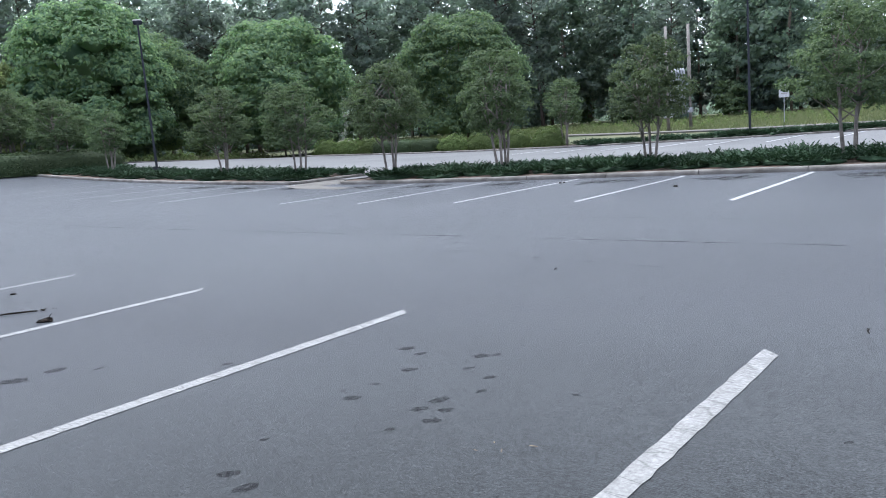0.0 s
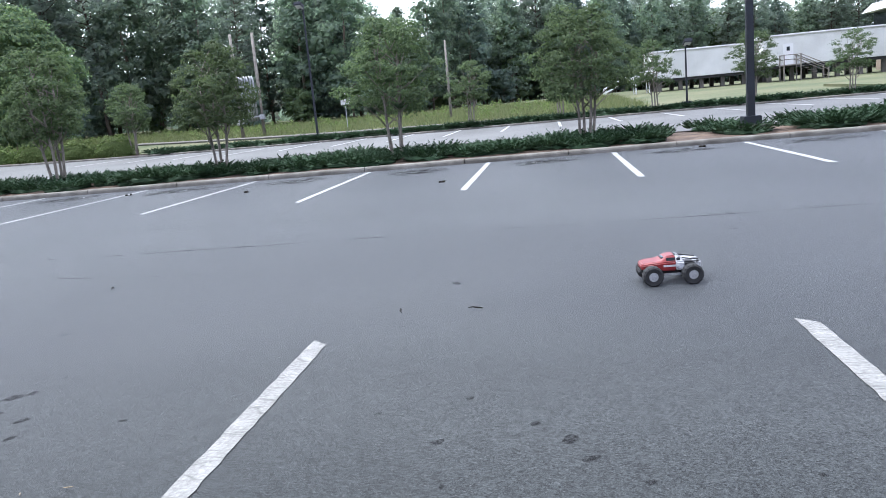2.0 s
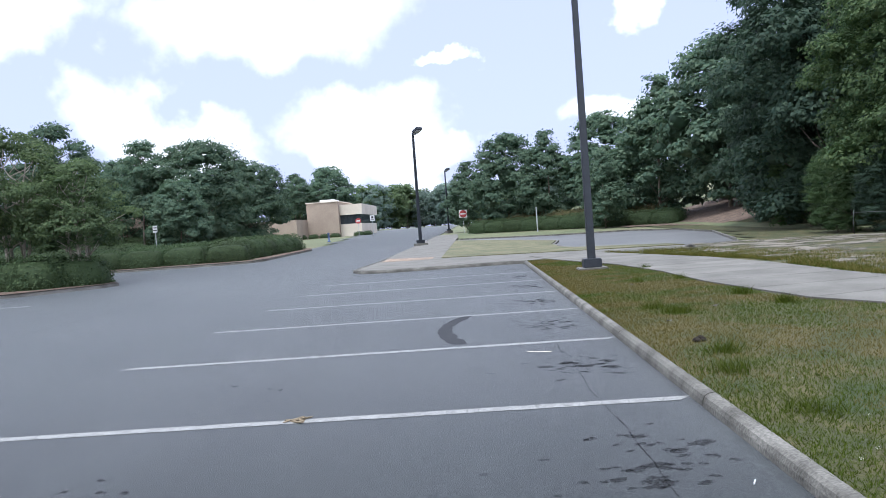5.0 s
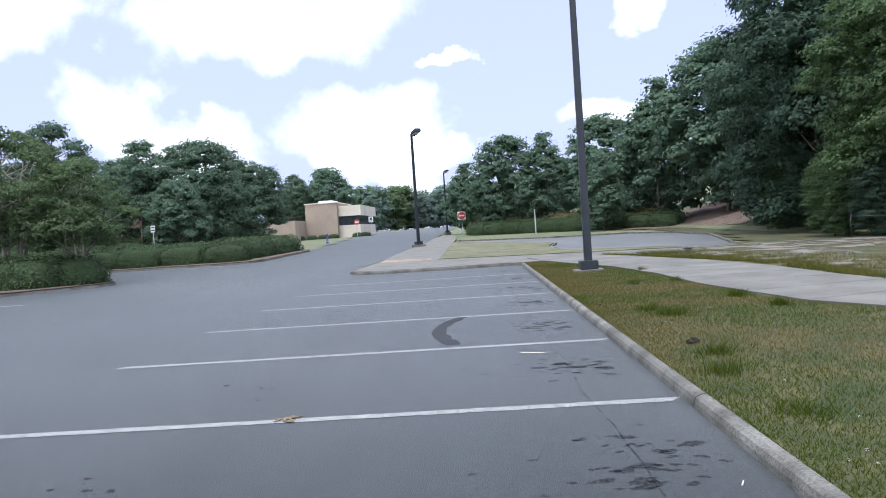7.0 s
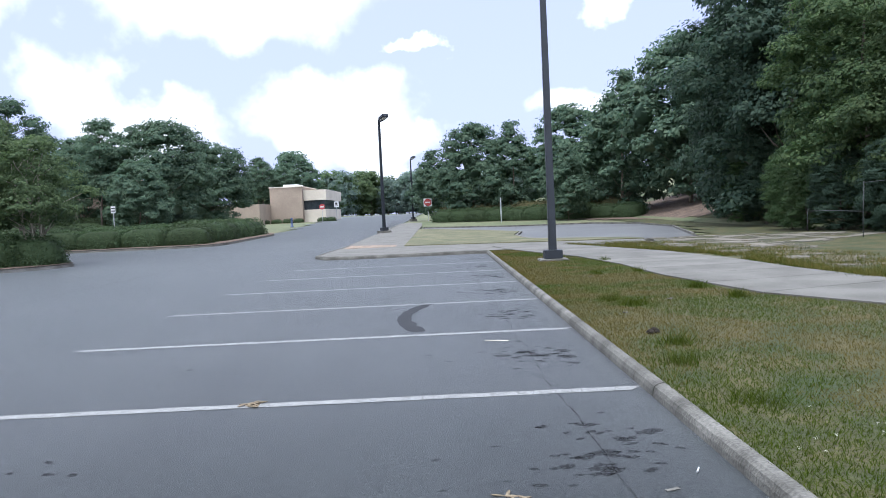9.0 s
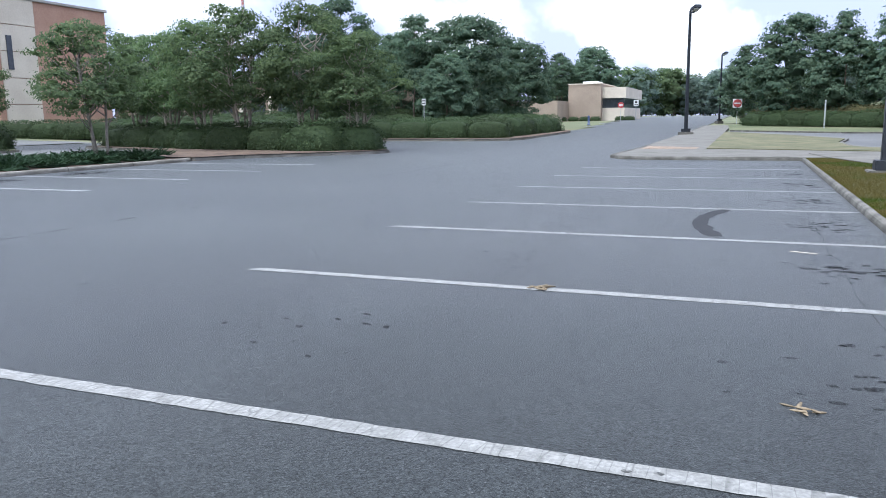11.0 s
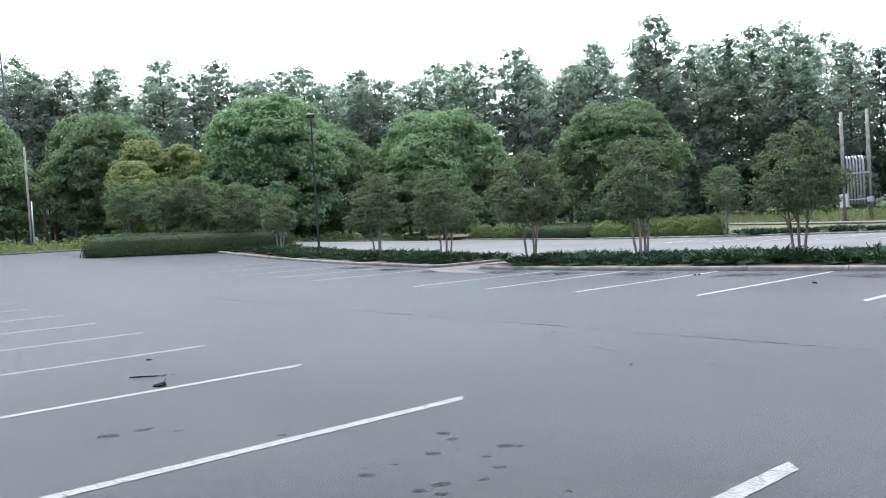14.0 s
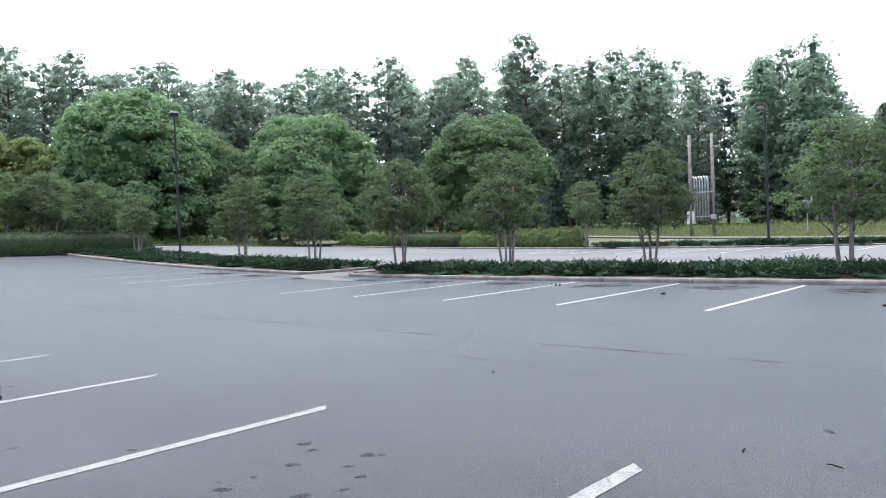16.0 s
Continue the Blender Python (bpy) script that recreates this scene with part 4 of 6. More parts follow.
def hedge_rows(masters, places):
    for k, (x, y, z, turn, s) in enumerate(places):
        m = masters[k % len(masters)]
        at = pose(x, y, z, 0, 0, turn)
        if k < len(masters):
            o = m
            o.matrix_world = at
        else:
            o = copy_thing(m, at)
        o.scale = (s, s, s)


HB = "clipped dark green hedge bush in the end island"
hb = [bush(41, 3.0, 2.2, 1.15, HB, HEDGE, power=3.7, lumps=0.15), bush(42, 3.0, 2.2, 1.15, HB, HEDGE, power=3.7, lumps=0.15)]
rows = []
r4 = random.Random(8)
# end island at the aisle's mouth, in two belts
END1 = [(19.42, -23.2), (18.8, -25.0), (16.6, -27.2), (15.5, -28.6), (15.4, -29.6), (16.2, -30.6), (18.5, -31.4), (34, -36.2), (34.6, -33.0), (26.2, -29.0), (23.6, -26.0), (23.4, -23.3)]
END2 = [(14.7, -43.4), (14.3, -45.0), (14.5, -58), (15.5, -62), (40, -62), (40, -43.8), (16, -42.8)]
for pts, label in ((END1, "kerbed end island of pine straw and hedge"), (END2, "kerbed island of pine straw and long hedge")):
    o = tagged(outline_sheet("end_island", pts, 0.13, MULCH), label, "planting bed", kind="structure")
    kerb_run(pts, o, closed=True, material=TAN_LIT_KERB)
for x, y, turn in ((17.0, -29.5, 10), (18.2, -28.9, -10), (20.4, -29.4, -5), (22.8, -29.9, -8), (25.2, -30.6, -15), (27.6, -31.6, -18), (30.0, -32.6, -18), (32.4, -33.5, -18), (19.6, -30.6, -10), (22.4, -31.5, -15), (25.4, -32.4, -15), (28.4, -33.4, -15)):
    rows.append((x, y, ground_z(x, y) + 0.1, turn, r4.uniform(0.86, 0.96)))
for k in range(10):
    rows.append((16.5 + 2.4 * k, -45.0 + r4.uniform(-0.2, 0.2), ground_z(16, -45) + 0.1, r4.uniform(-8, 8), r4.uniform(0.9, 1.0)))
    rows.append((17.0 + 2.5 * k, -47.4, ground_z(16, -47) + 0.1, r4.uniform(-8, 8), 1.0))
for k in range(8):
    rows.append((18.5 + 3.4 * k, -52.5 + r4.uniform(-1, 1), ground_z(20, -52), r4.uniform(-20, 20), 1.15))
for k in range(5):
    rows.append((16.4, -48.5 - 2.4 * k, ground_z(16, -50) + 0.1, 90, 1.05))
for k in range(8):
    rows.append((26 + 3.2 * k, -62 + r4.uniform(-1, 1), ground_z(30, -62), r4.uniform(-20, 20), 1.5))
# hedges south-west, beyond the side drive
rusty_rows = []
for k in range(1, 11):
    rows.append((3.4 - 1.62 * k, -80 + 1.6 * k, ground_z(4 - 1.62 * k, -80 + 1.6 * k), -45, r4.uniform(0.95, 1.15)))
    if k > 1:
        rusty_rows.append((3.4 - 1.6 * k, -84 + 1.5 * k, ground_z(3 - 1.6 * k, -84 + 1.5 * k), -45, r4.uniform(1.4, 1.6)))
for k in range(7):
    rows.append((35.2 + 2.3 * k, -26.9 + 0.1 * k, ground_z(42, -27) + 0.1, r4.uniform(-8, 8), r4.uniform(0.95, 1.05)))
    rows.append((36.4 + 2.4 * k, -28.5, ground_z(42, -28) + 0.1, r4.uniform(-8, 8), 1.05))
for k in range(7):
    rows.append((44 + 3.2 * k, -47 - 0.2 * k, ground_z(50, -47), r4.uniform(-15, 15), 1.2))
for k in range(10):
    rows.append((31 + 3.6 * k, -64 - 0.3 * k, ground_z(40, -65), r4.uniform(-15, 15), r4.uniform(1.5, 1.75)))
for x, y in ((29.8, -121.8), (28.0, -122.2), (26.2, -122.0), (24.6, -122.4), (20.9, -123.0), (19.6, -123.4)):
    rows.append((x, y, ground_z(x, y), r4.uniform(-8, 8), 0.55))
hedge_rows(hb, rows)
hedge_rows([bush(46, 3.0, 2.4, 1.1, "clipped hedge bush with rusty brown new leaves", RUSTY, group="rusty hedge")], rusty_rows)
SIDE = [(38, -31.0), (34.2, -28.6), (33.2, -26.6), (34.4, -25.4), (43.3, -21.2), (62, -21.2), (62, -31.4)]
tagged(outline_sheet("side_island", SIDE, 0.12, FIELD, thick=0.5), "kerbed grass island with hedge at the lot's end", "island", kind="structure")
kerb_run(SIDE[:5], bpy.data.objects["side_island"], material=TAN_LIT_KERB)
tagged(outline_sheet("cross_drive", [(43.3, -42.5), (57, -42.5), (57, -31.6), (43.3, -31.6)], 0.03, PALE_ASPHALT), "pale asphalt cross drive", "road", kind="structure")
LH = "bright yellow-green clipped hedge at the edge of the lot"
lh = [bush(43, 3.0, 1.6, 1.25, LH, HEDGE_LIGHT, group="lot edge hedge", leaf=0.075, power=2.7, lumps=0.3), bush(44, 3.0, 1.6, 1.15, LH, HEDGE_LIGHT, group="lot edge hedge", leaf=0.075, power=2.7, lumps=0.3)]
rows = [(44.5, y, ground_z(44.5, y) + 0.1, 90 + r4.uniform(-3, 3), k) for y, k in ((24.2, 0.86), (26.8, 0.9), (29.4, 0.88), (32.0, 0.84), (39.9, 0.88), (42.4, 0.92), (44.9, 0.84))]
hedge_rows(lh, rows)
rows = []
DH = "dense dark hedge bush at the lot's north end"
dh = [bush(45, 3.0, 2.4, 1.15, DH, HEDGE, group="north hedge")]
rows += [(44.6, y, ground_z(44.6, y) + 0.1, 90 + r4.uniform(-3, 3), 0.8) for y in (34.4, 36.6, 38.2)]
for k in range(7):
    a = k / 6
    x, y = 14.6 + 8.0 * a, 42.2 - 2.7 * a
    rows.append((x, y, ground_z(x, y), -18, 1.0))
    rows.append((x + 0.8, y + 2.2, ground_z(x, y), -18, 1.1))
hedge_rows(dh, rows)

# ---- trees round the place ----
G = "multi-stemmed crape myrtle with a broad green crown above the hedge"
grove = [myrtle(51, 5.8, 5.6, G, 5, leaf=0.046, lobes=38, per=20, density=100.0, crown_from=0.29, bark=PALE_BARK, foliage=GROVE, group="grove"),
         myrtle(52, 5.8, 5.3, G, 4, leaf=0.046, lobes=36, per=20, density=100.0, crown_from=0.29, bark=PALE_BARK, foliage=GROVE, group="grove")]
plant(grove, [(16.9, -30.0, 0.8), (19.6, -30.4, 1.02), (22.4, -30.0, 1.02), (25.4, -31.2, 0.98), (28.2, -32.2, 0.94), (31.2, -33.4, 0.96), (36.5, -27.8, 0.8), (39.5, -28.0, 0.9), (42.5, -28.4, 0.92), (45.5, -28.6, 0.9), (48.8, -29.2, 0.95), (52.0, -29.4, 0.95), (55.5, -30.0, 0.95)])
OK = "large round oak with a dense leafy crown"
oaks = [big_tree(61, 12, 14, 1.2, OK, OAK, leaf=0.165, lobes=34, size=0.28, density=10, per=30, spread=0.3, heart=0.52, group="large oaks"),
        big_tree(62, 12, 12.6, 1.4, OK, OAK, leaf=0.165, lobes=32, size=0.30, density=10, per=30, spread=0.3, heart=0.52, group="large oaks")]
plant(oaks, [(47.8, 54.0, 0.98), (32.9, 58.8, 1.02), (59.6, 41.9, 0.93), (22.0, 70.4, 0.95), (38.5, 62.0, 0.92), (12, 72, 0.9)])
YG = "soft yellow-green tree at the field's edge"
lime = [big_tree(63, 9, 6.4, 0.8, YG, LIME, leaf=0.12, lobes=24, size=0.32, density=14, per=30, spread=0.26, group="yellow-green trees")]
plant(lime, [(26.0, 61.5, 0.9), (23.5, 63.5, 0.95), (20.6, 57.3, 0.7)])
MG = "broad dark green evergreen tree"
mag = [big_tree(64, 12, 9, 0.6, MG, DARK_OAK, leaf=0.2, lobes=40, size=0.26, density=8, per=22, spread=0.3, heart=0.55, group="dark evergreens"),
       big_tree(65, 12, 8.5, 0.8, MG, DARK_OAK, leaf=0.2, lobes=42, size=0.26, density=8, per=22, spread=0.3, heart=0.55, kind="cone", group="dark evergreens")]
BR = "broad dark green tree with a low leafy crown"
broad_trees = [big_tree(68, 9, 8.6, 1.2, BR, DARK_OAK, leaf=0.13, lobes=26, size=0.33, density=12, per=32, spread=0.26, flat=0.6, heart=0.52, group="south island trees"),
               big_tree(69, 9, 8.6, 1.4, BR, DARK_OAK, leaf=0.13, lobes=24, size=0.35, density=12, per=32, spread=0.26, flat=0.6, heart=0.52, group="south island trees")]
plant(broad_trees, [(23.6, -61.3, 0.98), (24.0, -74.8, 0.92), (31, -64, 0.9), (34, -74, 0.95), (28.5, -84, 0.9), (40, -66, 0.95)])
plant(mag, [(38, -82, 0.7), (44, -76, 0.7), (-1.0, -80, 0.8), (-5.0, -77, 0.78), (-9.9, -74.2, 0.86), (-13.3, -68.5, 1.02), (-17.3, -62.6, 1.1), (-8.0, -64.5, 0.5),
            (-24, -56, 1.3), (3.0, -90, 0.66), (-21.5, -28, 1.2), (-22, -20, 1.2), (29.9, -150, 1.1), (36, -145, 1.0), (22.0, -52.5, 0.45), (-27, -66, 1.35), (-24, -44, 1.15), (-30, -60, 1.2), (-34, -52, 1.3), (-22, -72, 1.0), (-30, -76, 1.1), (-16, -82, 0.9), (-28, -36, 1.35)])
NE = "big dark evergreen whose boughs reach down to the grass"
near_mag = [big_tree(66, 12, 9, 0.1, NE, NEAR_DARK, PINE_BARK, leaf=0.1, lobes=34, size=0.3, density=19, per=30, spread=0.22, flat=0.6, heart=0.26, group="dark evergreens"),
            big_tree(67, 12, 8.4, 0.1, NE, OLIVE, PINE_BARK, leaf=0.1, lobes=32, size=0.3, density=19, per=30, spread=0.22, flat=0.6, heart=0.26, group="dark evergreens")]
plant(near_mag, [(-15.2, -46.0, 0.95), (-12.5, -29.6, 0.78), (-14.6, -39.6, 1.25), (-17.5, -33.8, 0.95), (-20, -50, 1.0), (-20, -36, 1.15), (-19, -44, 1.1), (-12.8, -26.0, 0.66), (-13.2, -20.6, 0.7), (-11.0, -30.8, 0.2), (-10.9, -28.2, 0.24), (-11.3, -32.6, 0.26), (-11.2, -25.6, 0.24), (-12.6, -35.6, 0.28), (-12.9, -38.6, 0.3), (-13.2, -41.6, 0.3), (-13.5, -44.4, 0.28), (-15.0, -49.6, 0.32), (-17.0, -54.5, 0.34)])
PN = "tall loblolly pine with a bare trunk and tufted crown"
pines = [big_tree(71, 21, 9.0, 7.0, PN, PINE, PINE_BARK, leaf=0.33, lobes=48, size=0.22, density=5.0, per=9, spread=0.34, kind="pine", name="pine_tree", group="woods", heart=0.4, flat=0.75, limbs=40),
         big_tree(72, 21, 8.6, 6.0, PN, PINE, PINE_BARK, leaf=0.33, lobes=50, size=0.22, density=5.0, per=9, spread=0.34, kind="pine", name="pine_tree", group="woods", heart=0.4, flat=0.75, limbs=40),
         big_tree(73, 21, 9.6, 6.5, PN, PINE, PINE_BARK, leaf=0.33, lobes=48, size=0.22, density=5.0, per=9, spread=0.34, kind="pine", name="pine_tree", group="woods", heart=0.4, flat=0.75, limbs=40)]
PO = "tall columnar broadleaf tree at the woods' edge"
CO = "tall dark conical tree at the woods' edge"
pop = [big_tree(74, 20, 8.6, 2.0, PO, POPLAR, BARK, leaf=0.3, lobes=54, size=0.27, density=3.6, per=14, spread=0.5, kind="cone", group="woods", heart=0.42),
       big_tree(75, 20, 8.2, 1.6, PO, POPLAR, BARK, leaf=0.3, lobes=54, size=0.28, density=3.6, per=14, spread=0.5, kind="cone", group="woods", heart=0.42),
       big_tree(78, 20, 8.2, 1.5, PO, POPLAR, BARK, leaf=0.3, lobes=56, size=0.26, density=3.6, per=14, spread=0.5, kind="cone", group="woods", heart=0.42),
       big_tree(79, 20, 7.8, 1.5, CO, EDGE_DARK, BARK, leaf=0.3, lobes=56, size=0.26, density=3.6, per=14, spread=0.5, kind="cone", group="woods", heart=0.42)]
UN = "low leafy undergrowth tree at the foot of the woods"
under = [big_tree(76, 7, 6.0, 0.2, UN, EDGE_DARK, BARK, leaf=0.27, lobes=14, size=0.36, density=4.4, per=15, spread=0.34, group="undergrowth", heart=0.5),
         big_tree(77, 7, 6.5, 0.2, UN, GROVE, BARK, leaf=0.27, lobes=14, size=0.36, density=4.4, per=15, spread=0.34, group="undergrowth", heart=0.5)]
# the woods' edge, from the north-west round to behind the trailers
EDGE = [(12, 96), (33, 88), (51, 80), (68, 68), (78, 55), (84, 42), (87, 30), (90, 20), (104, 10), (112, 0), (122, -12), (134, -26), (140, -40), (142, -55), (132, -68)]
pine_at, pop_at, under_at = [], [], []
r5 = random.Random(12)
for (xa, ya), (xb, yb) in zip(EDGE, EDGE[1:]):
    L = math.hypot(xb - xa, yb - ya)
    nx, ny = (yb - ya) / L, -(xb - xa) / L
    if nx * xa + ny * ya < 0:
        nx, ny = -nx, -ny
    far = math.hypot(xa, ya) > 104
    for row in range(3):
        n = max(2, int(L / ((2.9 if far else 2.9 if ya > 45 else 3.5) + 0.5 * row)))
        for k in range(n):
            q = (k + r5.uniform(0, 0.9)) / n
            o = row * 6.5 + r5.uniform(-1.5, 1.5)
            x, y = xa + (xb - xa) * q + nx * o, ya + (yb - ya) * q + ny * o
            s = r5.uniform(0.86, 1.08) * (0.88 if y > 8 else 0.8 if y > -15 else 0.78 if y > -30 else 0.72) if far else r5.uniform(0.9, 1.1) * (0.98 if y > 62 else 1.03 if y > 40 else 0.9)
            if far and abs(y - 0.195 * x + 0.85) < 3.2 or abs(y - 0.195 * x + 0.85) < 2.8:
                s *= 0.66
            broad = y < 46
            if r5.random() < (0.62 if broad else 0.16):
                pop_at.append((x, y, s * (1.0 if broad else 0.9)))
            else:
                pine_at.append((x, y, s))
    if far:
        n = int(L / 2.4)
        for k in range(n):
            q, o = (k + r5.uniform(0, 0.9)) / n, r5.uniform(3, 14)
            under_at.append((xa + (xb - xa) * q + nx * o, ya + (yb - ya) * q + ny * o, r5.uniform(1.35, 1.75)))
    n = int(L / 3.4)
    for k in range(n):
        for o, lo, hi in ((r5.uniform(-3, 4), 0.5, 0.85), (r5.uniform(12, 20), 1.0, 1.5))[:2 if k % 2 else 1]:
            q = (k + r5.uniform(0, 0.9)) / n
            under_at.append((xa + (xb - xa) * q + nx * o, ya + (yb - ya) * q + ny * o, r5.uniform(lo, hi)))
# far woods to the south
for k in range(60):
    x = -30 + 1.5 * k
    under_at.append((x, -200 - r5.uniform(0, 30) - 0.15 * k, r5.uniform(1.3, 1.8)))
for k in range(14):
    under_at.append((34 + 4 * k, -92 - r5.uniform(0, 12), r5.uniform(0.7, 1.1)))
for x, y, s in ((58, -36.5, 0.6), (61.5, -38.5, 0.62), (65, -40, 0.66), (68.5, -41.5, 0.62), (72, -43, 0.66), (76, -43.5, 0.62), (80, -44, 0.66), (56, -40, 0.55), (70.5, -34.0, 0.62), (73.5, -35.6, 0.66), (77, -37.2, 0.66)):
    under_at.append((x, y, s))
DP = "small dark pine with flat tufted boughs above the island trees"
dark_pines = [big_tree(70, 20, 11, 8.0, DP, DARK_OAK, PINE_BARK, leaf=0.3, lobes=34, size=0.26, density=7, per=20, spread=0.4, kind="pine", name="pine_tree", group="south pines", heart=0.4, flat=0.45, limbs=30)]
plant(dark_pines, [(26.0, -45.6, 0.43), (27.8, -60, 0.46), (34, -140, 0.55), (31, -143, 0.5)])
plant(pines, pine_at)
plant(pop, pop_at)
plant(under, under_at)

# sheet added behind the edge trees to close sky gaps, shade in its colour
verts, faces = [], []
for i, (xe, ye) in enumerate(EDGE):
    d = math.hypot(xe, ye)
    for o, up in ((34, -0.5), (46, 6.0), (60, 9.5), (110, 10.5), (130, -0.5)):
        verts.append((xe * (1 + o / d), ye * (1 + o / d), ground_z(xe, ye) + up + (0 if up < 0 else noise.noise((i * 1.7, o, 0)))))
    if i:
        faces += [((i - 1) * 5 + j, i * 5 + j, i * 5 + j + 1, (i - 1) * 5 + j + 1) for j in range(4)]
WOODS_BACKING = surface("woods_backing_shade", [(0.014, 0.02, 0.011), (0.026, 0.034, 0.018), (0.04, 0.042, 0.024)], scale=0.6, fine=4, rough=0.95, bump=0.8, where="World", grain=0.5)
tagged(link("woods_backing", verts, faces, WOODS_BACKING, smooth=True), "added dark backing sheet that closes sky gaps behind the woods", "hillside", kind="structure")
r7 = np.random.default_rng(90)
p, ways = [], []
for (xa, ya), (xb, yb) in zip(EDGE, EDGE[1:]):
    L = math.hypot(xb - xa, yb - ya)
    out = np.array((xa + xb, ya + yb)) / math.hypot(xa + xb, ya + yb)
    high = 8 if math.hypot(xa, ya) > 104 else 9
    for _ in range(int(L * 7)):
        s, o = r7.uniform(), r7.uniform(26, 40)
        c = np.array((xa + (xb - xa) * s + out[0] * o, ya + (yb - ya) * s + out[1] * o, high * r7.uniform() ** 1.8 + ground_z(xa, ya)))
        d = r7.normal(size=(46, 3))
        d /= np.linalg.norm(d, axis=1)[:, None]
        p.append(c + d * np.array((2.2, 2.2, 1.6)) * r7.uniform(0.5, 1.0, 46)[:, None])
        ways.append(d + np.array((0, 0, 0.3)))
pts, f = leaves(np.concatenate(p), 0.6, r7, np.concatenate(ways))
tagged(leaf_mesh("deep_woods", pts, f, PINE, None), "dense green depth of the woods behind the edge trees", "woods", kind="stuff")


# ---- lawn, sidewalk and corner beside the near stalls ----
lawn = grid_sheet("lawn", steps(-40, 1.095, 1.3), steps(-28.5, 40, 1.3), 0.08, LAWN, lambda x, y: y > -26.2 or x < -4.2)
tagged(grid_sheet("tree_lawn", steps(-44, -7.2, 1.0), steps(-62, -28.5, 1.0), -0.02, LAWN, lambda x, y: x < -7.4 - 0.24 * max(0, min(10, -31 - y))), "rough grass running in under the evergreens", "lawn", kind="structure")
tagged(lawn, "patchy green and straw-coloured lawn beside the kerb", "lawn", kind="structure")
kerb_run([(1.18, -25.6), (1.18, 42)], lawn, width=0.095, height=0.088, piece=3.0)


FAR_PATH = [(51.0, -40), (50.8, -20), (51.2, -4), (52.2, 4), (54, 10), (57, 18.5), (60, 27), (62, 33)]


def beyond_path(x, y):
    """How far a place lies east of the far path."""
    return x - float(np.interp(y, [p[1] for p in FAR_PATH], [p[0] for p in FAR_PATH]))


def slabs(name, line, width, lift, material, label, piece=1.5, category="sidewalk"):
    """Concrete slabs end to end along a line, each an object, with joints between them."""
    base = thing(name, 0, 0, 0, label, category, kind="structure")
    pts = [Vector((*p, 0)) for p in line]
    edge = []
    for i, p in enumerate(pts):
        d = (pts[min(i + 1, len(pts) - 1)] - pts[max(i - 1, 0)]).normalized()
        edge.append((p, Vector((-d.y, d.x, 0)) * width / 2))
    for (p, s), (q, r) in zip(edge, edge[1:]):
        n = max(1, round((q - p).length / piece))
        for i in range(n):
            a, b = (i + 0.006) / n, (i + 1 - 0.006) / n
            c = [p.lerp(q, a) + s.lerp(r, a), p.lerp(q, b) + s.lerp(r, b), p.lerp(q, b) - s.lerp(r, b), p.lerp(q, a) - s.lerp(r, a)]
            top = [(v.x, v.y, ground_z(v.x, v.y) + lift) for v in c]
            link("slab", top + [(x, y, z - 0.08) for x, y, z in top], [(3, 2, 1, 0), (0, 1, 5, 4), (1, 2, 6, 5), (2, 3, 7, 6), (3, 0, 4, 7)], material, base)
    return base


slabs("sidewalk", [(-14, 2), (-9.5, -3.5), (-6.2, -7.2), (-3.9, -10.2), (-2.6, -12.8), (-2.25, -15.5), (-2.2, -18.2), (-1.85, -21.2), (-1.1, -24.0), (-0.55, -26.2), (-0.3, -28.2)], 2.3, 0.105, CONCRETE, "pale concrete sidewalk curving through the lawn")
corner = [(1.1, -25.62), (1.44, -25.72), (5.3, -25.7), (6.1, -26.0), (6.5, -26.9), (6.5, -28.5), (6.35, -33), (6.25, -52), (6.2, -75), (4.2, -75), (3.9, -64), (3.9, -31.4), (-0.9, -29.6), (-4.6, -28.4), (-4.2, -26.6), (-1.2, -26.2)]
pad = tagged(outline_sheet("corner_pavement", corner, 0.092, CONCRETE, thick=0.3), "pale concrete corner pavement with a tan paver panel", "pavement", kind="structure")
kerb_run([(6.2, -75), (6.25, -52), (6.37, -33), (6.52, -28.5), (6.52, -26.9), (6.12, -25.97), (5.3, -25.66), (1.45, -25.7)], pad, piece=3.0, height=0.10)
for i in range(7):
    for j in range(7):
        x, y = 4.2 + 0.28 * i, -35.4 + 0.6 * j
        part("paver", boxes([(x + 0.01, y + 0.01, 0.07, x + 0.27, y + 0.58, 0.099)]), PAVER, pad)
verge = tagged(outline_sheet("verge", [(3.88, -31.5), (-0.9, -29.7), (-4.4, -28.6), (-4.2, -30.0), (-1.2, -32.6), (-0.85, -34), (-0.9, -38), (-1.6, -42.3), (0.7, -48.3), (3.88, -54.4)], 0.115, STRAW, thick=0.2), "straw-coloured grass verge beyond the corner", "lawn", kind="structure")
kerb_run([(-1.2, -32.6), (-0.85, -34), (-0.9, -38), (-1.6, -42.3)][::-1], verge)
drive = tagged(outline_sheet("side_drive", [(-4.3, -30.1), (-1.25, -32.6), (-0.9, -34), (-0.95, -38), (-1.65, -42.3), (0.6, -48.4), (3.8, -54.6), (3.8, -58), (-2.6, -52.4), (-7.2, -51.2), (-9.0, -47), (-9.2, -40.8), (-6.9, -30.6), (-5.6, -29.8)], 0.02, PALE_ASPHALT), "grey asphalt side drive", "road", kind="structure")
kerb_run([(-6.95, -31.0), (-9.3, -41.0), (-9.15, -47.1), (-7.3, -51.4), (-2.6, -52.6), (3.6, -58.2)], drive)
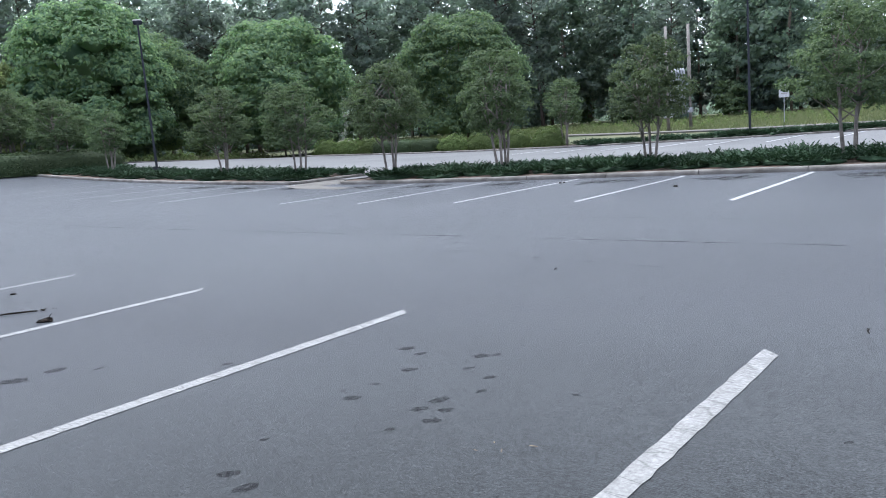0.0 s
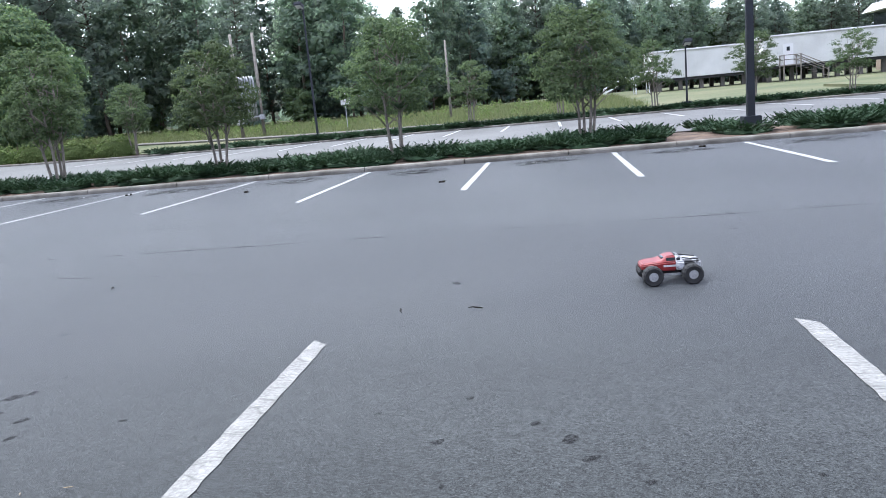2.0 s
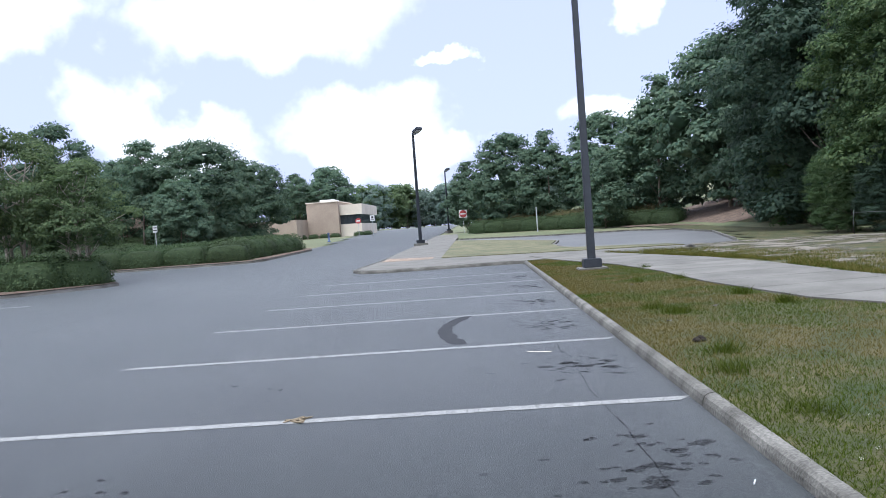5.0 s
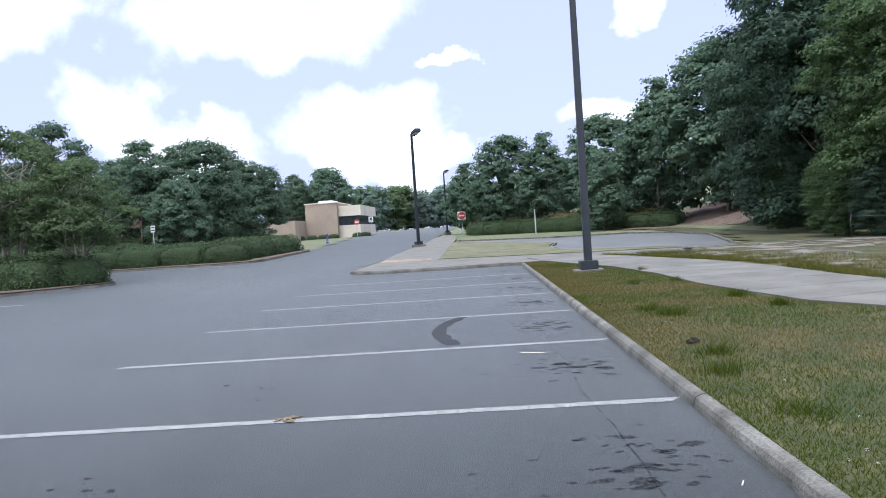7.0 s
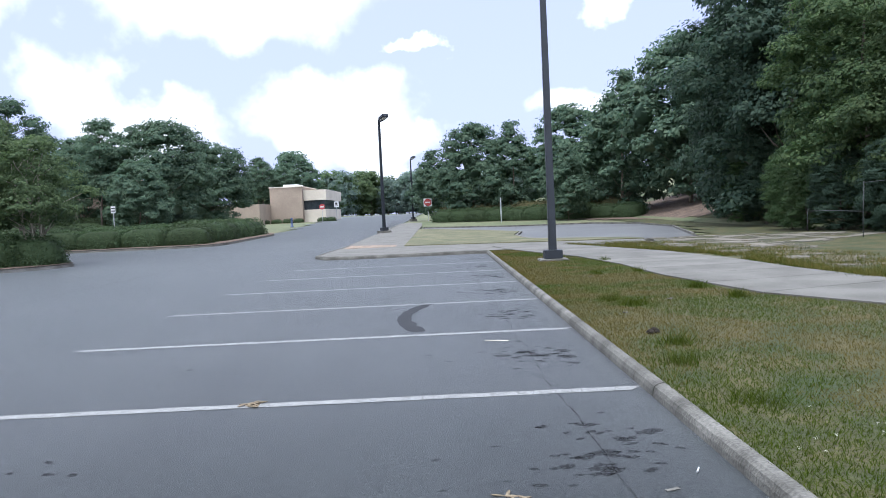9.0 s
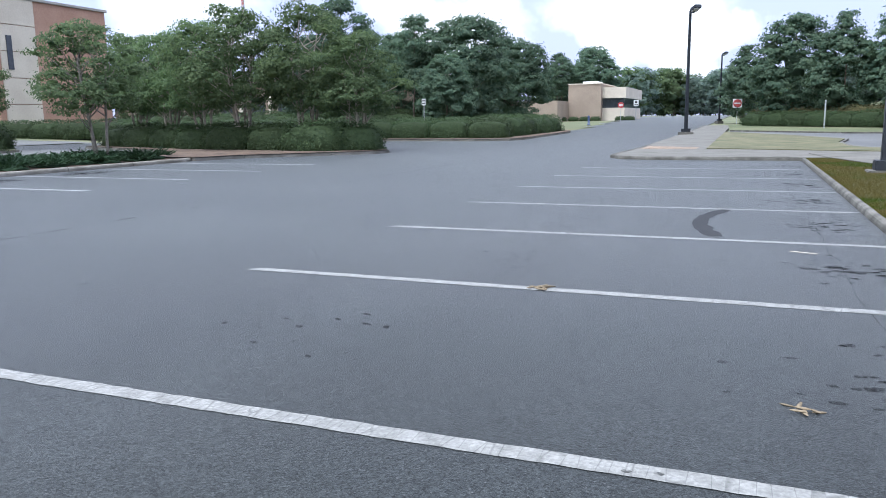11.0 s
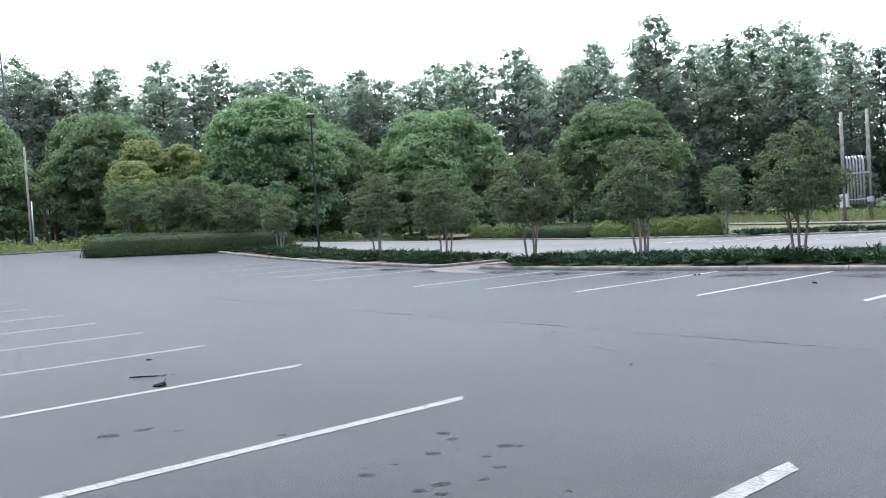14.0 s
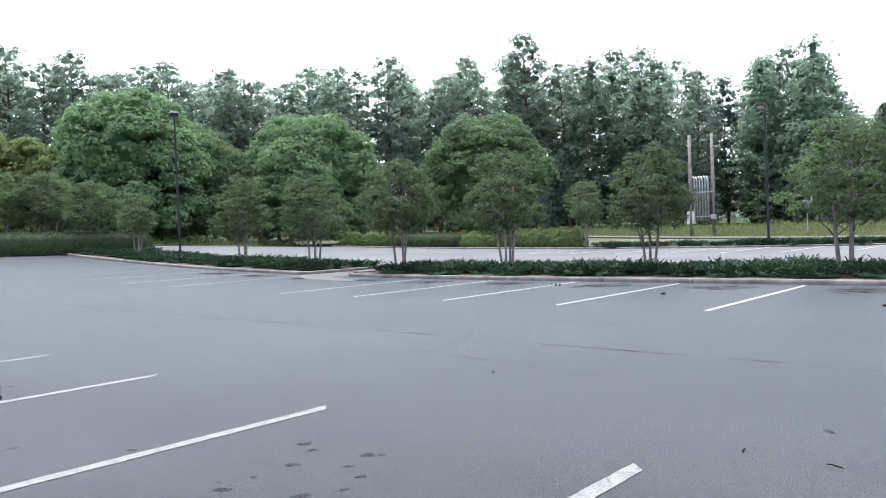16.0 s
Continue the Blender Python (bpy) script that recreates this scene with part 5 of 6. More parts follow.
GRAVEL = surface("gravel", [(0.10, 0.088, 0.067), (0.125, 0.11, 0.085), (0.148, 0.13, 0.103)], scale=1.5, fine=30, rough=0.95, bump=0.5, where="World", grain=0.3)
fray(GRAVEL, 1.1, 0.42, 0.56)
tagged(outline_sheet("gravel_edge", [(-4.3, -29.0), (-3.7, -24.5), (-3.9, -20), (-4.1, -16.5), (-4.5, -13.8), (-5.6, -12.4), (-6.3, -14), (-5.8, -17), (-6.2, -20.5), (-8.4, -23.6), (-11, -25.4), (-10, -27.4), (-7.5, -28.6)], 0.092, GRAVEL), "bare sandy gravel among thin grass", "ground", kind="structure")
tagged(grid_sheet("straw_bank", steps(-44, -9, 0.8), steps(-78, -44, 0.8), 0.01, MULCH, lambda x, y: x < -9 + (y + 62) * -0.45 + 1.5 * noise.noise((x * 0.4, y * 0.4, 2)) and y > -76), "bank of brown pine straw under the evergreens", "ground", kind="structure")
slabs("far_path", FAR_PATH, 1.7, 0.05, CONCRETE, "narrow pale concrete path beyond the far strip", 3.0)


# ---- grass ----
def blades(name, spots, height, width, material, label, seed):
    rng = np.random.default_rng(seed)
    n = len(spots)
    b = np.array(spots)
    w = rng.uniform(0, 2 * math.pi, n)
    lean = rng.normal(size=(n, 2)) * 0.6 * height
    h = height * rng.uniform(0.5, 1.25, n)
    s = np.stack([np.cos(w), np.sin(w), np.zeros(n)], 1) * width / 2
    tip = b + np.column_stack([lean, h])
    p = np.stack([b - s, b + s, tip], 1).reshape(-1, 3)
    f = np.arange(n * 3).reshape(-1, 3)
    return tagged(leaf_mesh(name, p, f, material, None), label, "grass", kind="stuff")


r6 = random.Random(21)
green, straw = [], []
WALK_LINE = [(-14, 2), (-9.5, -3.5), (-6.2, -7.2), (-3.9, -10.2), (-2.6, -12.8), (-2.25, -15.5), (-2.2, -18.2), (-1.85, -21.2), (-1.1, -24.0), (-0.55, -26.2)]


def off_walk(x, y):
    """How far (x, y) lies from the sidewalk's middle line."""
    best = 99.0
    for (xa, ya), (xb, yb) in zip(WALK_LINE, WALK_LINE[1:]):
        ux, uy = xb - xa, yb - ya
        k = max(0.0, min(1.0, ((x - xa) * ux + (y - ya) * uy) / (ux * ux + uy * uy)))
        best = min(best, math.hypot(x - xa - k * ux, y - ya - k * uy))
    return best


while len(green) + len(straw) < 270000:
    y = -4.5 - 21 * r6.random() ** 1.7 if r6.random() < 0.82 else -4.5 + 9 * r6.random() ** 1.9
    x = 1.085 - r6.random() ** 1.2 * (2.4 if y < -13 else 2.4 + 0.62 * (min(y, -3) + 13))
    if off_walk(x, y) < 1.13 or x < -9:
        continue
    dry = noise.noise((x * 0.55, y * 0.55, 3)) + 0.5 * noise.noise((x * 2.1, y * 2.1, 9))
    (straw if r6.random() * 0.7 - 0.5 < 1.5 * dry else green).append((x, y, 0.08))
blades("lawn_grass", green, 0.026, 0.0056, BLADE, "short patchy green lawn grass", 1)
blades("dry_grass", straw, 0.024, 0.0056, STRAW_BLADE, "dry straw-coloured grass in the lawn", 4)
spots = []
for cx, cy, r, n in ((-1.02, -13.5, 0.055, 260), (-1.12, -12.3, 0.06, 300), (-0.95, -16.4, 0.05, 110), (-0.2, -16.2, 0.06, 110), (0.25, -12.0, 0.10, 260), (0.42, -12.5, 0.08, 160), (0.55, -9.4, 0.09, 200), (0.75, -8.6, 0.09, 160), (-1.0, -19.3, 0.06, 120), (0.7, -7.4, 0.1, 150)):
    for _ in range(n):
        spots.append((r6.gauss(cx, r), r6.gauss(cy, r), 0.08))
blades("grass_tufts", spots, 0.11, 0.007, BLADE, "taller green tufts of grass in the lawn", 2)
spots = []
while len(spots) < 16000:
    y = r6.uniform(-27, -12.5)
    x = -3.55 - 2.4 * r6.random() ** 2 + (0.3 * (-20 - y) if y < -20 else 0)
    if noise.noise((x * 1.1, y * 1.1, 5)) > -0.12:
        spots.append((x, y, 0.08))
blades("edge_grass", spots, 0.085, 0.008, STRAW_BLADE, "ragged dry grass along the sidewalk's outer edge", 6)
blades("edge_weeds", [(x + r6.gauss(0, 0.1), y + r6.gauss(0, 0.1), z) for x, y, z in spots[::2]], 0.1, 0.008, BLADE, "green weeds among the dry grass", 7)
spots = []
while len(spots) < 42000:
    x, y = r6.uniform(52, 86), r6.uniform(-8, 75)
    if beyond_path(x, y) > 1.5 + 1.5 * r6.random() and math.hypot(x, y) < 98:
        spots.append((x, y, ground_z(x, y) - 0.1))
for _ in range(16000):
    x, y = r6.uniform(-4, 46), 52.4 + 14 * r6.random() ** 1.3
    spots.append((x, y, ground_z(x, y) - 0.06))
blades("meadow_grass", spots, 0.5, 0.07, TALL_BLADE, "tall unmown meadow grass before the woods", 3)


r8 = np.random.default_rng(44)
spots, ways = [], []
for k in range(900):
    if k < 520:
        x, y, h = r8.uniform(-6, 46), 53.0 + 6 * r8.uniform() ** 1.5, r8.uniform(0.35, 1.05)
    else:
        x, y, h = r8.uniform(53, 84), r8.uniform(-4, 52), r8.uniform(0.3, 0.9)
        if beyond_path(x, y) < 4 or math.hypot(x, y) > 96:
            continue
    d = r8.normal(size=(34, 3))
    up = r8.uniform(0.1, 1.0, 34)
    spots.append(np.column_stack([x + d[:, 0] * 0.3 * (1.2 - up), y + d[:, 1] * 0.3 * (1.2 - up), ground_z(x, y) - 0.06 + h * up]))
    ways.append(d * 0.5 + np.array((0, 0, 0.8)))
pts, f = leaves(np.concatenate(spots), 0.11, r8, np.concatenate(ways), loose=0.3, small=True)
tagged(leaf_mesh("weeds", pts, f, WEED, None), "bright green broad-leaved weeds in the meadow before the woods", "weeds", kind="stuff")


# ---- office building and trailers ----
office = thing("office_building", 0, 0, 0.6, "brick and beige panel tower with a white-banded office wing", "building")
part("tower_wall", boxes([(64.6, -65.2, -1, 72.0, -52.2, 11.9)]), BRICK, office, "orange-brown brick")
for k in range(5):
    part("wall_panel", boxes([(64.5, -56.6, 0.2 + 2.35 * k, 64.65, -52.8, 2.5 + 2.35 * k)], 0.02), PANEL, office)
    part("wall_panel", boxes([(68.3, -52.25, 0.2 + 2.35 * k, 70.9, -52.1, 2.5 + 2.35 * k)], 0.02), PANEL, office)
part("slot_window", boxes([(64.44, -53.95, 5.6, 64.52, -53.4, 8.6)]), GLASS, office)
part("downpipe", boxes([(66.5, -52.2, 0, 66.75, -52.0, 11.6)], 0.03), PANEL, office)
part("coping", boxes([(64.4, -65.4, 11.9, 72.2, -52.0, 12.15)], 0.03), ROOF_GREY, office)
part("wing_wall", boxes([(72.3, -66, -1, 118, -50.4, 7.2)]), TAN_BRICK, office)
part("wing_window_wall", boxes([(72.5, -66, 7.2, 118, -50.2, 8.9)]), GLASS, office, "dark ribbon window")


def sloped_band(name, x0, x1, y0, y1, z0, z1, lean, label):
    """A band of cladding round a block, leaning inwards towards its top."""
    verts = [(x0, y0, z0), (x1, y0, z0), (x1, y1, z0), (x0, y1, z0), (x0 + lean, y0 + lean, z1), (x1 - lean, y0 + lean, z1), (x1 - lean, y1 - lean, z1), (x0 + lean, y1 - lean, z1)]
    return link(name, verts, [(3, 2, 1, 0), (4, 5, 6, 7), (0, 1, 5, 4), (1, 2, 6, 5), (2, 3, 7, 6), (3, 0, 4, 7)], WHITE, office, label)


sloped_band("white_band", 71.4, 119.4, -66, -49.4, 8.9, 10.6, 0.8, "bright white metal band")
part("roof_fascia", boxes([(72.3, -65, 10.6, 118, -50.3, 11.25)], 0.02), ROOF_GREY, office)
sloped_band("low_band", 82.0, 100.2, -50, -38.0, 6.95, 7.9, 0.8, "white metal band of the lower wing")
part("low_window_wall", boxes([(82.6, -49.6, 4.9, 99.2, -39.0, 6.95)]), GLASS, office)
part("low_wall", boxes([(82.4, -49.6, -1, 99, -39.2, 4.9)]), TAN_BRICK, office)
rail = part("roof_rail", boxes([(83.2, -39.05, 8.35, 99.2, -38.98, 8.42)] + [(83.3 + 1.1 * k, -39.04, 7.9, 83.36 + 1.1 * k, -38.99, 8.4) for k in range(15)]), GREY_METAL, office)
for k in range(9):
    part("mullion", boxes([(75 + 4.6 * k, -50.2, 7.2, 75.25 + 4.6 * k, -50.05, 8.9)]), WHITE, office)
entry = thing("entrance_block", 34, -71, 0.3, "low pale office front with columns behind the grove", "building")
part("wall", boxes([(-4, -8, -1, 36, 0, 4.6)]), TAN_BRICK, entry)
part("fascia", boxes([(-4.5, -8, 4.6, 36.5, 0.6, 5.2)], 0.02), TAN_BRICK, entry)
for k in range(9):
    part("window", boxes([(1.2 + 3.6 * k, -0.06, 0.8, 3.2 + 3.6 * k, 0.06, 3.0)], 0.01), GLASS, entry)
    part("column", boxes([(3.7 + 3.6 * k, 0.1, 0, 4.1 + 3.6 * k, 0.5, 4.6)], 0.02), PANEL, entry)

flag = thing("flagpole", 43.2, -59.4, 0.3, "tall slim flagpole with a furled flag", "flagpole")
v, f = tube([(0, 0, 0), (0, 0, 6), (0, 0, 12.95)], [0.07, 0.06, 0.035], 8)
link("pole", v, f, GREY_METAL, flag)
bm = boxes([(-0.06, -0.02, 9.6, 0.28, 0.02, 12.2)])
bmesh.ops.subdivide_edges(bm, edges=bm.edges[:], cuts=5)
for q in bm.verts:
    q.co.y += 0.10 * math.sin(q.co.x * 18 + q.co.z * 2)
    q.co.x *= 0.75 + 0.25 * math.sin(q.co.z * 2.3)
part("flag", bm, surface("flag_cloth", [(0.35, 0.08, 0.08), (0.6, 0.55, 0.55), (0.1, 0.12, 0.3)], scale=4, fine=20, rough=0.9), flag)

south = thing("school_building", 0, 0, 1.2, "tan brick box beside a white-banded low building", "building")
part("wall", boxes([(24.4, -140, -1, 29.6, -125.6, 5.2)]), TAN_BRICK, south, "tan brick")
part("roof_unit", boxes([(25.6, -134, 5.2, 28.0, -129, 5.8)], 0.03), WHITE, south)
part("coping", boxes([(24.3, -140, 5.2, 29.7, -125.5, 5.35)]), PANEL, south)
part("low_wall", boxes([(20.9, -146, -1, 24.4, -127, 1.5)]), PANEL, south)
part("window_band", boxes([(21.0, -146, 1.5, 24.4, -127.1, 3.0)]), GLASS, south)
part("white_band", boxes([(20.7, -146, 3.0, 24.4, -126.8, 4.7)]), PANEL, south)
part("annex", boxes([(29.6, -128, -1, 48, -118, 2.6)]), TAN_BRICK, south)
hall = thing("far_hall", 48.3, -103, 1.0, "far flat-roofed hall with a white roof edge above the trees", "building")
part("wall", boxes([(-4, -8, -1, 12, 0, 7.2)]), PANEL, hall)
part("roof_edge", boxes([(-4.3, -8, 7.2, 12.3, 0.3, 8.8)], 0.03), WHITE, hall)


def trailer(x, y, z, length, depth, height, turn, label):
    t = thing("trailer_classroom", x, y, z, label, "portable building", "trailer classrooms", turn)
    part("wall", boxes([(-depth, -length, 0, 0, 0, height)], 0.03), TRAILER_WHITE, t, "weathered off-white ribbed cladding")
    for k in range(int(length / 0.6)):
        part("rib", boxes([(-depth - 0.012, -0.3 - 0.6 * k, 0.05, -depth, -0.34 - 0.6 * k, height - 0.2)]), TRAILER_WHITE, t)
    part("roof", boxes([(-depth - 0.15, -length - 0.1, height, 0.15, 0.1, height + 0.16)], 0.04), WHITE, t, "white metal roof")
    # slab under the floor, with the shade below the trailer in its colour
    part("dark_underfloor", boxes([(-depth + 0.1, -length + 0.1, -0.28, -0.1, -0.1, -0.002)]), DARK, t)
    for k in range(int(length / 2.2) + 1):
        for xx in (-depth + 0.35, -0.5):
            part("pier", boxes([(xx, -0.5 - 2.2 * k, -1.9, xx + 0.4, -0.9 - 2.2 * k, -0.28)]), CONCRETE, t)
    return t


def stair(parent, x, y, z, drop, run, wide, along, rail=WOOD):
    """Timber stair and landing with rails down from a trailer door; along: +1 or -1, the way that it goes down."""
    s = part("landing", boxes([(x - 1.5, y - wide / 2, z - 0.1, x, y + wide / 2, z)], 0.01), WOOD, parent)
    n = 6
    for k in range(n):
        a = y + along * (wide / 2 + run * (k + 0.5) / n)
        part("step", boxes([(x - 1.4, a - 0.14, z - drop * (k + 1) / n - 0.04, x - 0.1, a + 0.14, z - drop * (k + 1) / n)]), WOOD, s)
    for xx in (x - 1.5, x - 0.05):
        for zz in (0.5, 0.95):
            v, f = tube([(xx, y - along * wide / 2, z + zz), (xx, y + along * wide / 2, z + zz), (xx, y + along * (wide / 2 + run), z + zz - drop)], [0.045] * 3, 6)
            link("handrail", v, f, rail, s)
        for yy, zt in ((y - along * wide / 2, z), (y + along * wide / 2, z), (y + along * (wide / 2 + run), z - drop)):
            part("baluster", boxes([(xx - 0.05, yy - 0.05, z - 1.9, xx + 0.05, yy + 0.05, zt + 1.0)]), rail, s)


t1 = trailer(90.0, -23.2, 2.35, 17.0, 4.4, 2.9, 0, "long white portable classroom on piers with timber stairs")
door = part("door", boxes([(-4.5, -2.9, 0.02, -4.4, -1.9, 2.1)], 0.01), WHITE, t1, "white door with a small dark pane")
part("door_pane", boxes([(-4.53, -2.55, 1.4, -4.5, -2.25, 1.8)]), GLASS, door)
stair(t1, -4.4, -2.4, 0.0, 1.3, 2.6, 1.6, -1)
t2 = trailer(92.5, -12.2, 2.1, 11.2, 5.0, 2.8, 4, "white portable classroom on piers beside the longer one")
stair(t2, -3.6, 1.2, 0.0, 1.4, 3.2, 1.4, 1, WHITE)

# ---- utility poles with transformer rack ----
for x, y in ((60.5, 22.8), (61.0, 21.2)):
    u = thing("utility_pole", x, y, ground_z(x, y), "weathered grey wooden utility pole", "utility pole", "utility poles")
    v, f = tube([(0, 0, -0.3), (0, 0, 4), (0.03, 0, 8.0)], [0.16, 0.14, 0.11], 9)
    link("pole", v, f, WOOD, u, smooth=True)
rack = thing("conduit_rack", 60.75, 22.0, ground_z(60.7, 22), "pale metal conduits and boxes between two utility poles", "electrical gear")
for k in range(6):
    y = -0.5 + 0.22 * k
    v, f = tube([(0, y, 1.2), (0, y, 4.4 + 0.15 * (k % 2)), (0, y + 0.1, 4.7)], [0.085] * 3, 8)
    link("conduit", v, f, GREY_METAL, rack, smooth=True)
part("switch_box", boxes([(-0.3, 0.55, 1.0, 0.1, 1.15, 2.0)], 0.03), SIGN_WHITE, rack)
for z in (1.5, 3.4):
    part("cross_rail", boxes([(-0.15, -0.95, z, -0.09, 0.9, z + 0.1)]), GREY_METAL, rack)
part("small_box", boxes([(-0.25, -1.15, 1.3, 0.05, -0.75, 1.7)], 0.02), GREY_METAL, rack)
u = thing("utility_pole", 61.8, 6.2, ground_z(61.8, 6.2), "slim grey wooden utility pole in the meadow", "utility pole", "utility poles")
v, f = tube([(0, 0, -0.3), (0, 0, 3), (0, 0, 6.0)], [0.11, 0.1, 0.07], 8)
link("pole", v, f, WOOD, u, smooth=True)

u = thing("utility_pole", 13.9, 60.0, ground_z(13.9, 60), "grey utility pole with a pale metal lower pipe", "utility pole", "utility poles")
v, f = tube([(0, 0, -0.3), (0, 0, 3), (-0.05, 0, 7.6)], [0.1, 0.09, 0.07], 8)
link("pole", v, f, WOOD, u, smooth=True)
v, f = tube([(0.16, -0.08, 0), (0.16, -0.08, 3.6)], [0.06, 0.06], 8)
link("riser_pipe", v, f, GREY_METAL, u, smooth=True)
part("meter_box", boxes([(0.1, -0.4, 0.5, 0.35, -0.15, 1.0)], 0.02), GREY_METAL, u)
u = thing("mast", 15.6, 75.8, ground_z(15.6, 75.8), "very tall slim dark mast above the trees", "mast")
v, f = tube([(0, 0, -0.3), (0, 0, 10), (-0.25, 0, 18.6)], [0.14, 0.11, 0.05], 8)
link("pole", v, f, POLE_PAINT, u, smooth=True)


# ---- signs ----
def sign(x, y, height, w, h, turn, label, face=SIGN_WHITE, bars=(), mat=SIGN_DARK, post=GREY_METAL, octagon=False):
    """A sign on a post, facing its own -y. Unreadable lines become plain bars."""
    t = thing("road_sign", x, y, ground_z(x, y), label, "sign", turn=turn)
    part("post", boxes([(-0.03, 0, -0.2, 0.03, 0.05, height)], 0.005), post, t)
    if octagon:
        bm = bmesh.new()
        bmesh.ops.create_cone(bm, cap_ends=True, segments=8, radius1=w / 2 / math.cos(math.pi / 8), radius2=w / 2 / math.cos(math.pi / 8), depth=0.012, matrix=pose(0, -0.01, height - h / 2, 90, 0, 0) @ pose(0, 0, 0, 0, 0, 22.5))
    else:
        bm = boxes([(-w / 2, -0.016, height - h, w / 2, -0.004, height)], 0.004)
    p = part("panel", bm, face, t)
    for cx, cz, bw, bh in bars:
        part("lettering_bar", boxes([(cx - bw / 2, -0.020, height - h / 2 + cz - bh / 2, cx + bw / 2, -0.0165, height - h / 2 + cz + bh / 2)]), mat, p)
    return t


sign(58.3, 13.6, 2.72, 0.66, 0.84, -75, "white notice sign on a post in the meadow", bars=((0, 0.24, 0.36, 0.06), (0, 0.04, 0.46, 0.07), (0, -0.16, 0.36, 0.07)), mat=ROOF_GREY)
sign(18.4, -106.8, 2.6, 0.75, 0.75, 180, "red octagonal stop sign on a post", SIGN_RED, ((0, 0, 0.5, 0.2),), SIGN_WHITE, octagon=True)
sign(15.8, -102.1, 2.8, 0.6, 0.75, 180, "white road sign with green border on a post", bars=((0, 0.1, 0.3, 0.3), (0, -0.2, 0.4, 0.08)))
no_entry = sign(3.7, -88.0, 2.5, 0.9, 0.9, 180, "square white sign with a red disc beside the road")
face = bmesh.new()
bmesh.ops.create_cone(face, cap_ends=True, segments=28, radius1=0.41, radius2=0.41, depth=0.008, matrix=pose(0, -0.02, 2.05, 90, 0, 0))
disc = part("disc", face, SIGN_RED, no_entry, "red disc")
part("bar", boxes([(-0.29, -0.030, 1.98, 0.29, -0.0245, 2.12)]), SIGN_WHITE, disc, "white bar")
sign(22.2, -49.0, 2.5, 0.28, 0.42, 180, "small pale sign on a post in the hedge", bars=((0, 0.08, 0.22, 0.06), (0, -0.08, 0.22, 0.06)))
t = thing("marker_post", -2.8, -67.8, 0.2, "slim pale marker post by the hedge", "post")
part("post", boxes([(-0.05, -0.05, -0.2, 0.05, 0.05, 2.1)], 0.01), GREY_METAL, t)
t = thing("bollard", 18.7, -86.4, ground_z(18.7, -86.4), "dark blue hydrant post at the kerb", "bollard")
v, f = tube([(0, 0, 0), (0, 0, 0.1), (0, 0, 0.12), (0, 0, 0.85), (0, 0, 0.95), (0, 0, 1.05)], [0.2, 0.2, 0.12, 0.12, 0.15, 0.05], 12)
link("barrel", v, f, HYDRANT_BLUE, t, smooth=True)


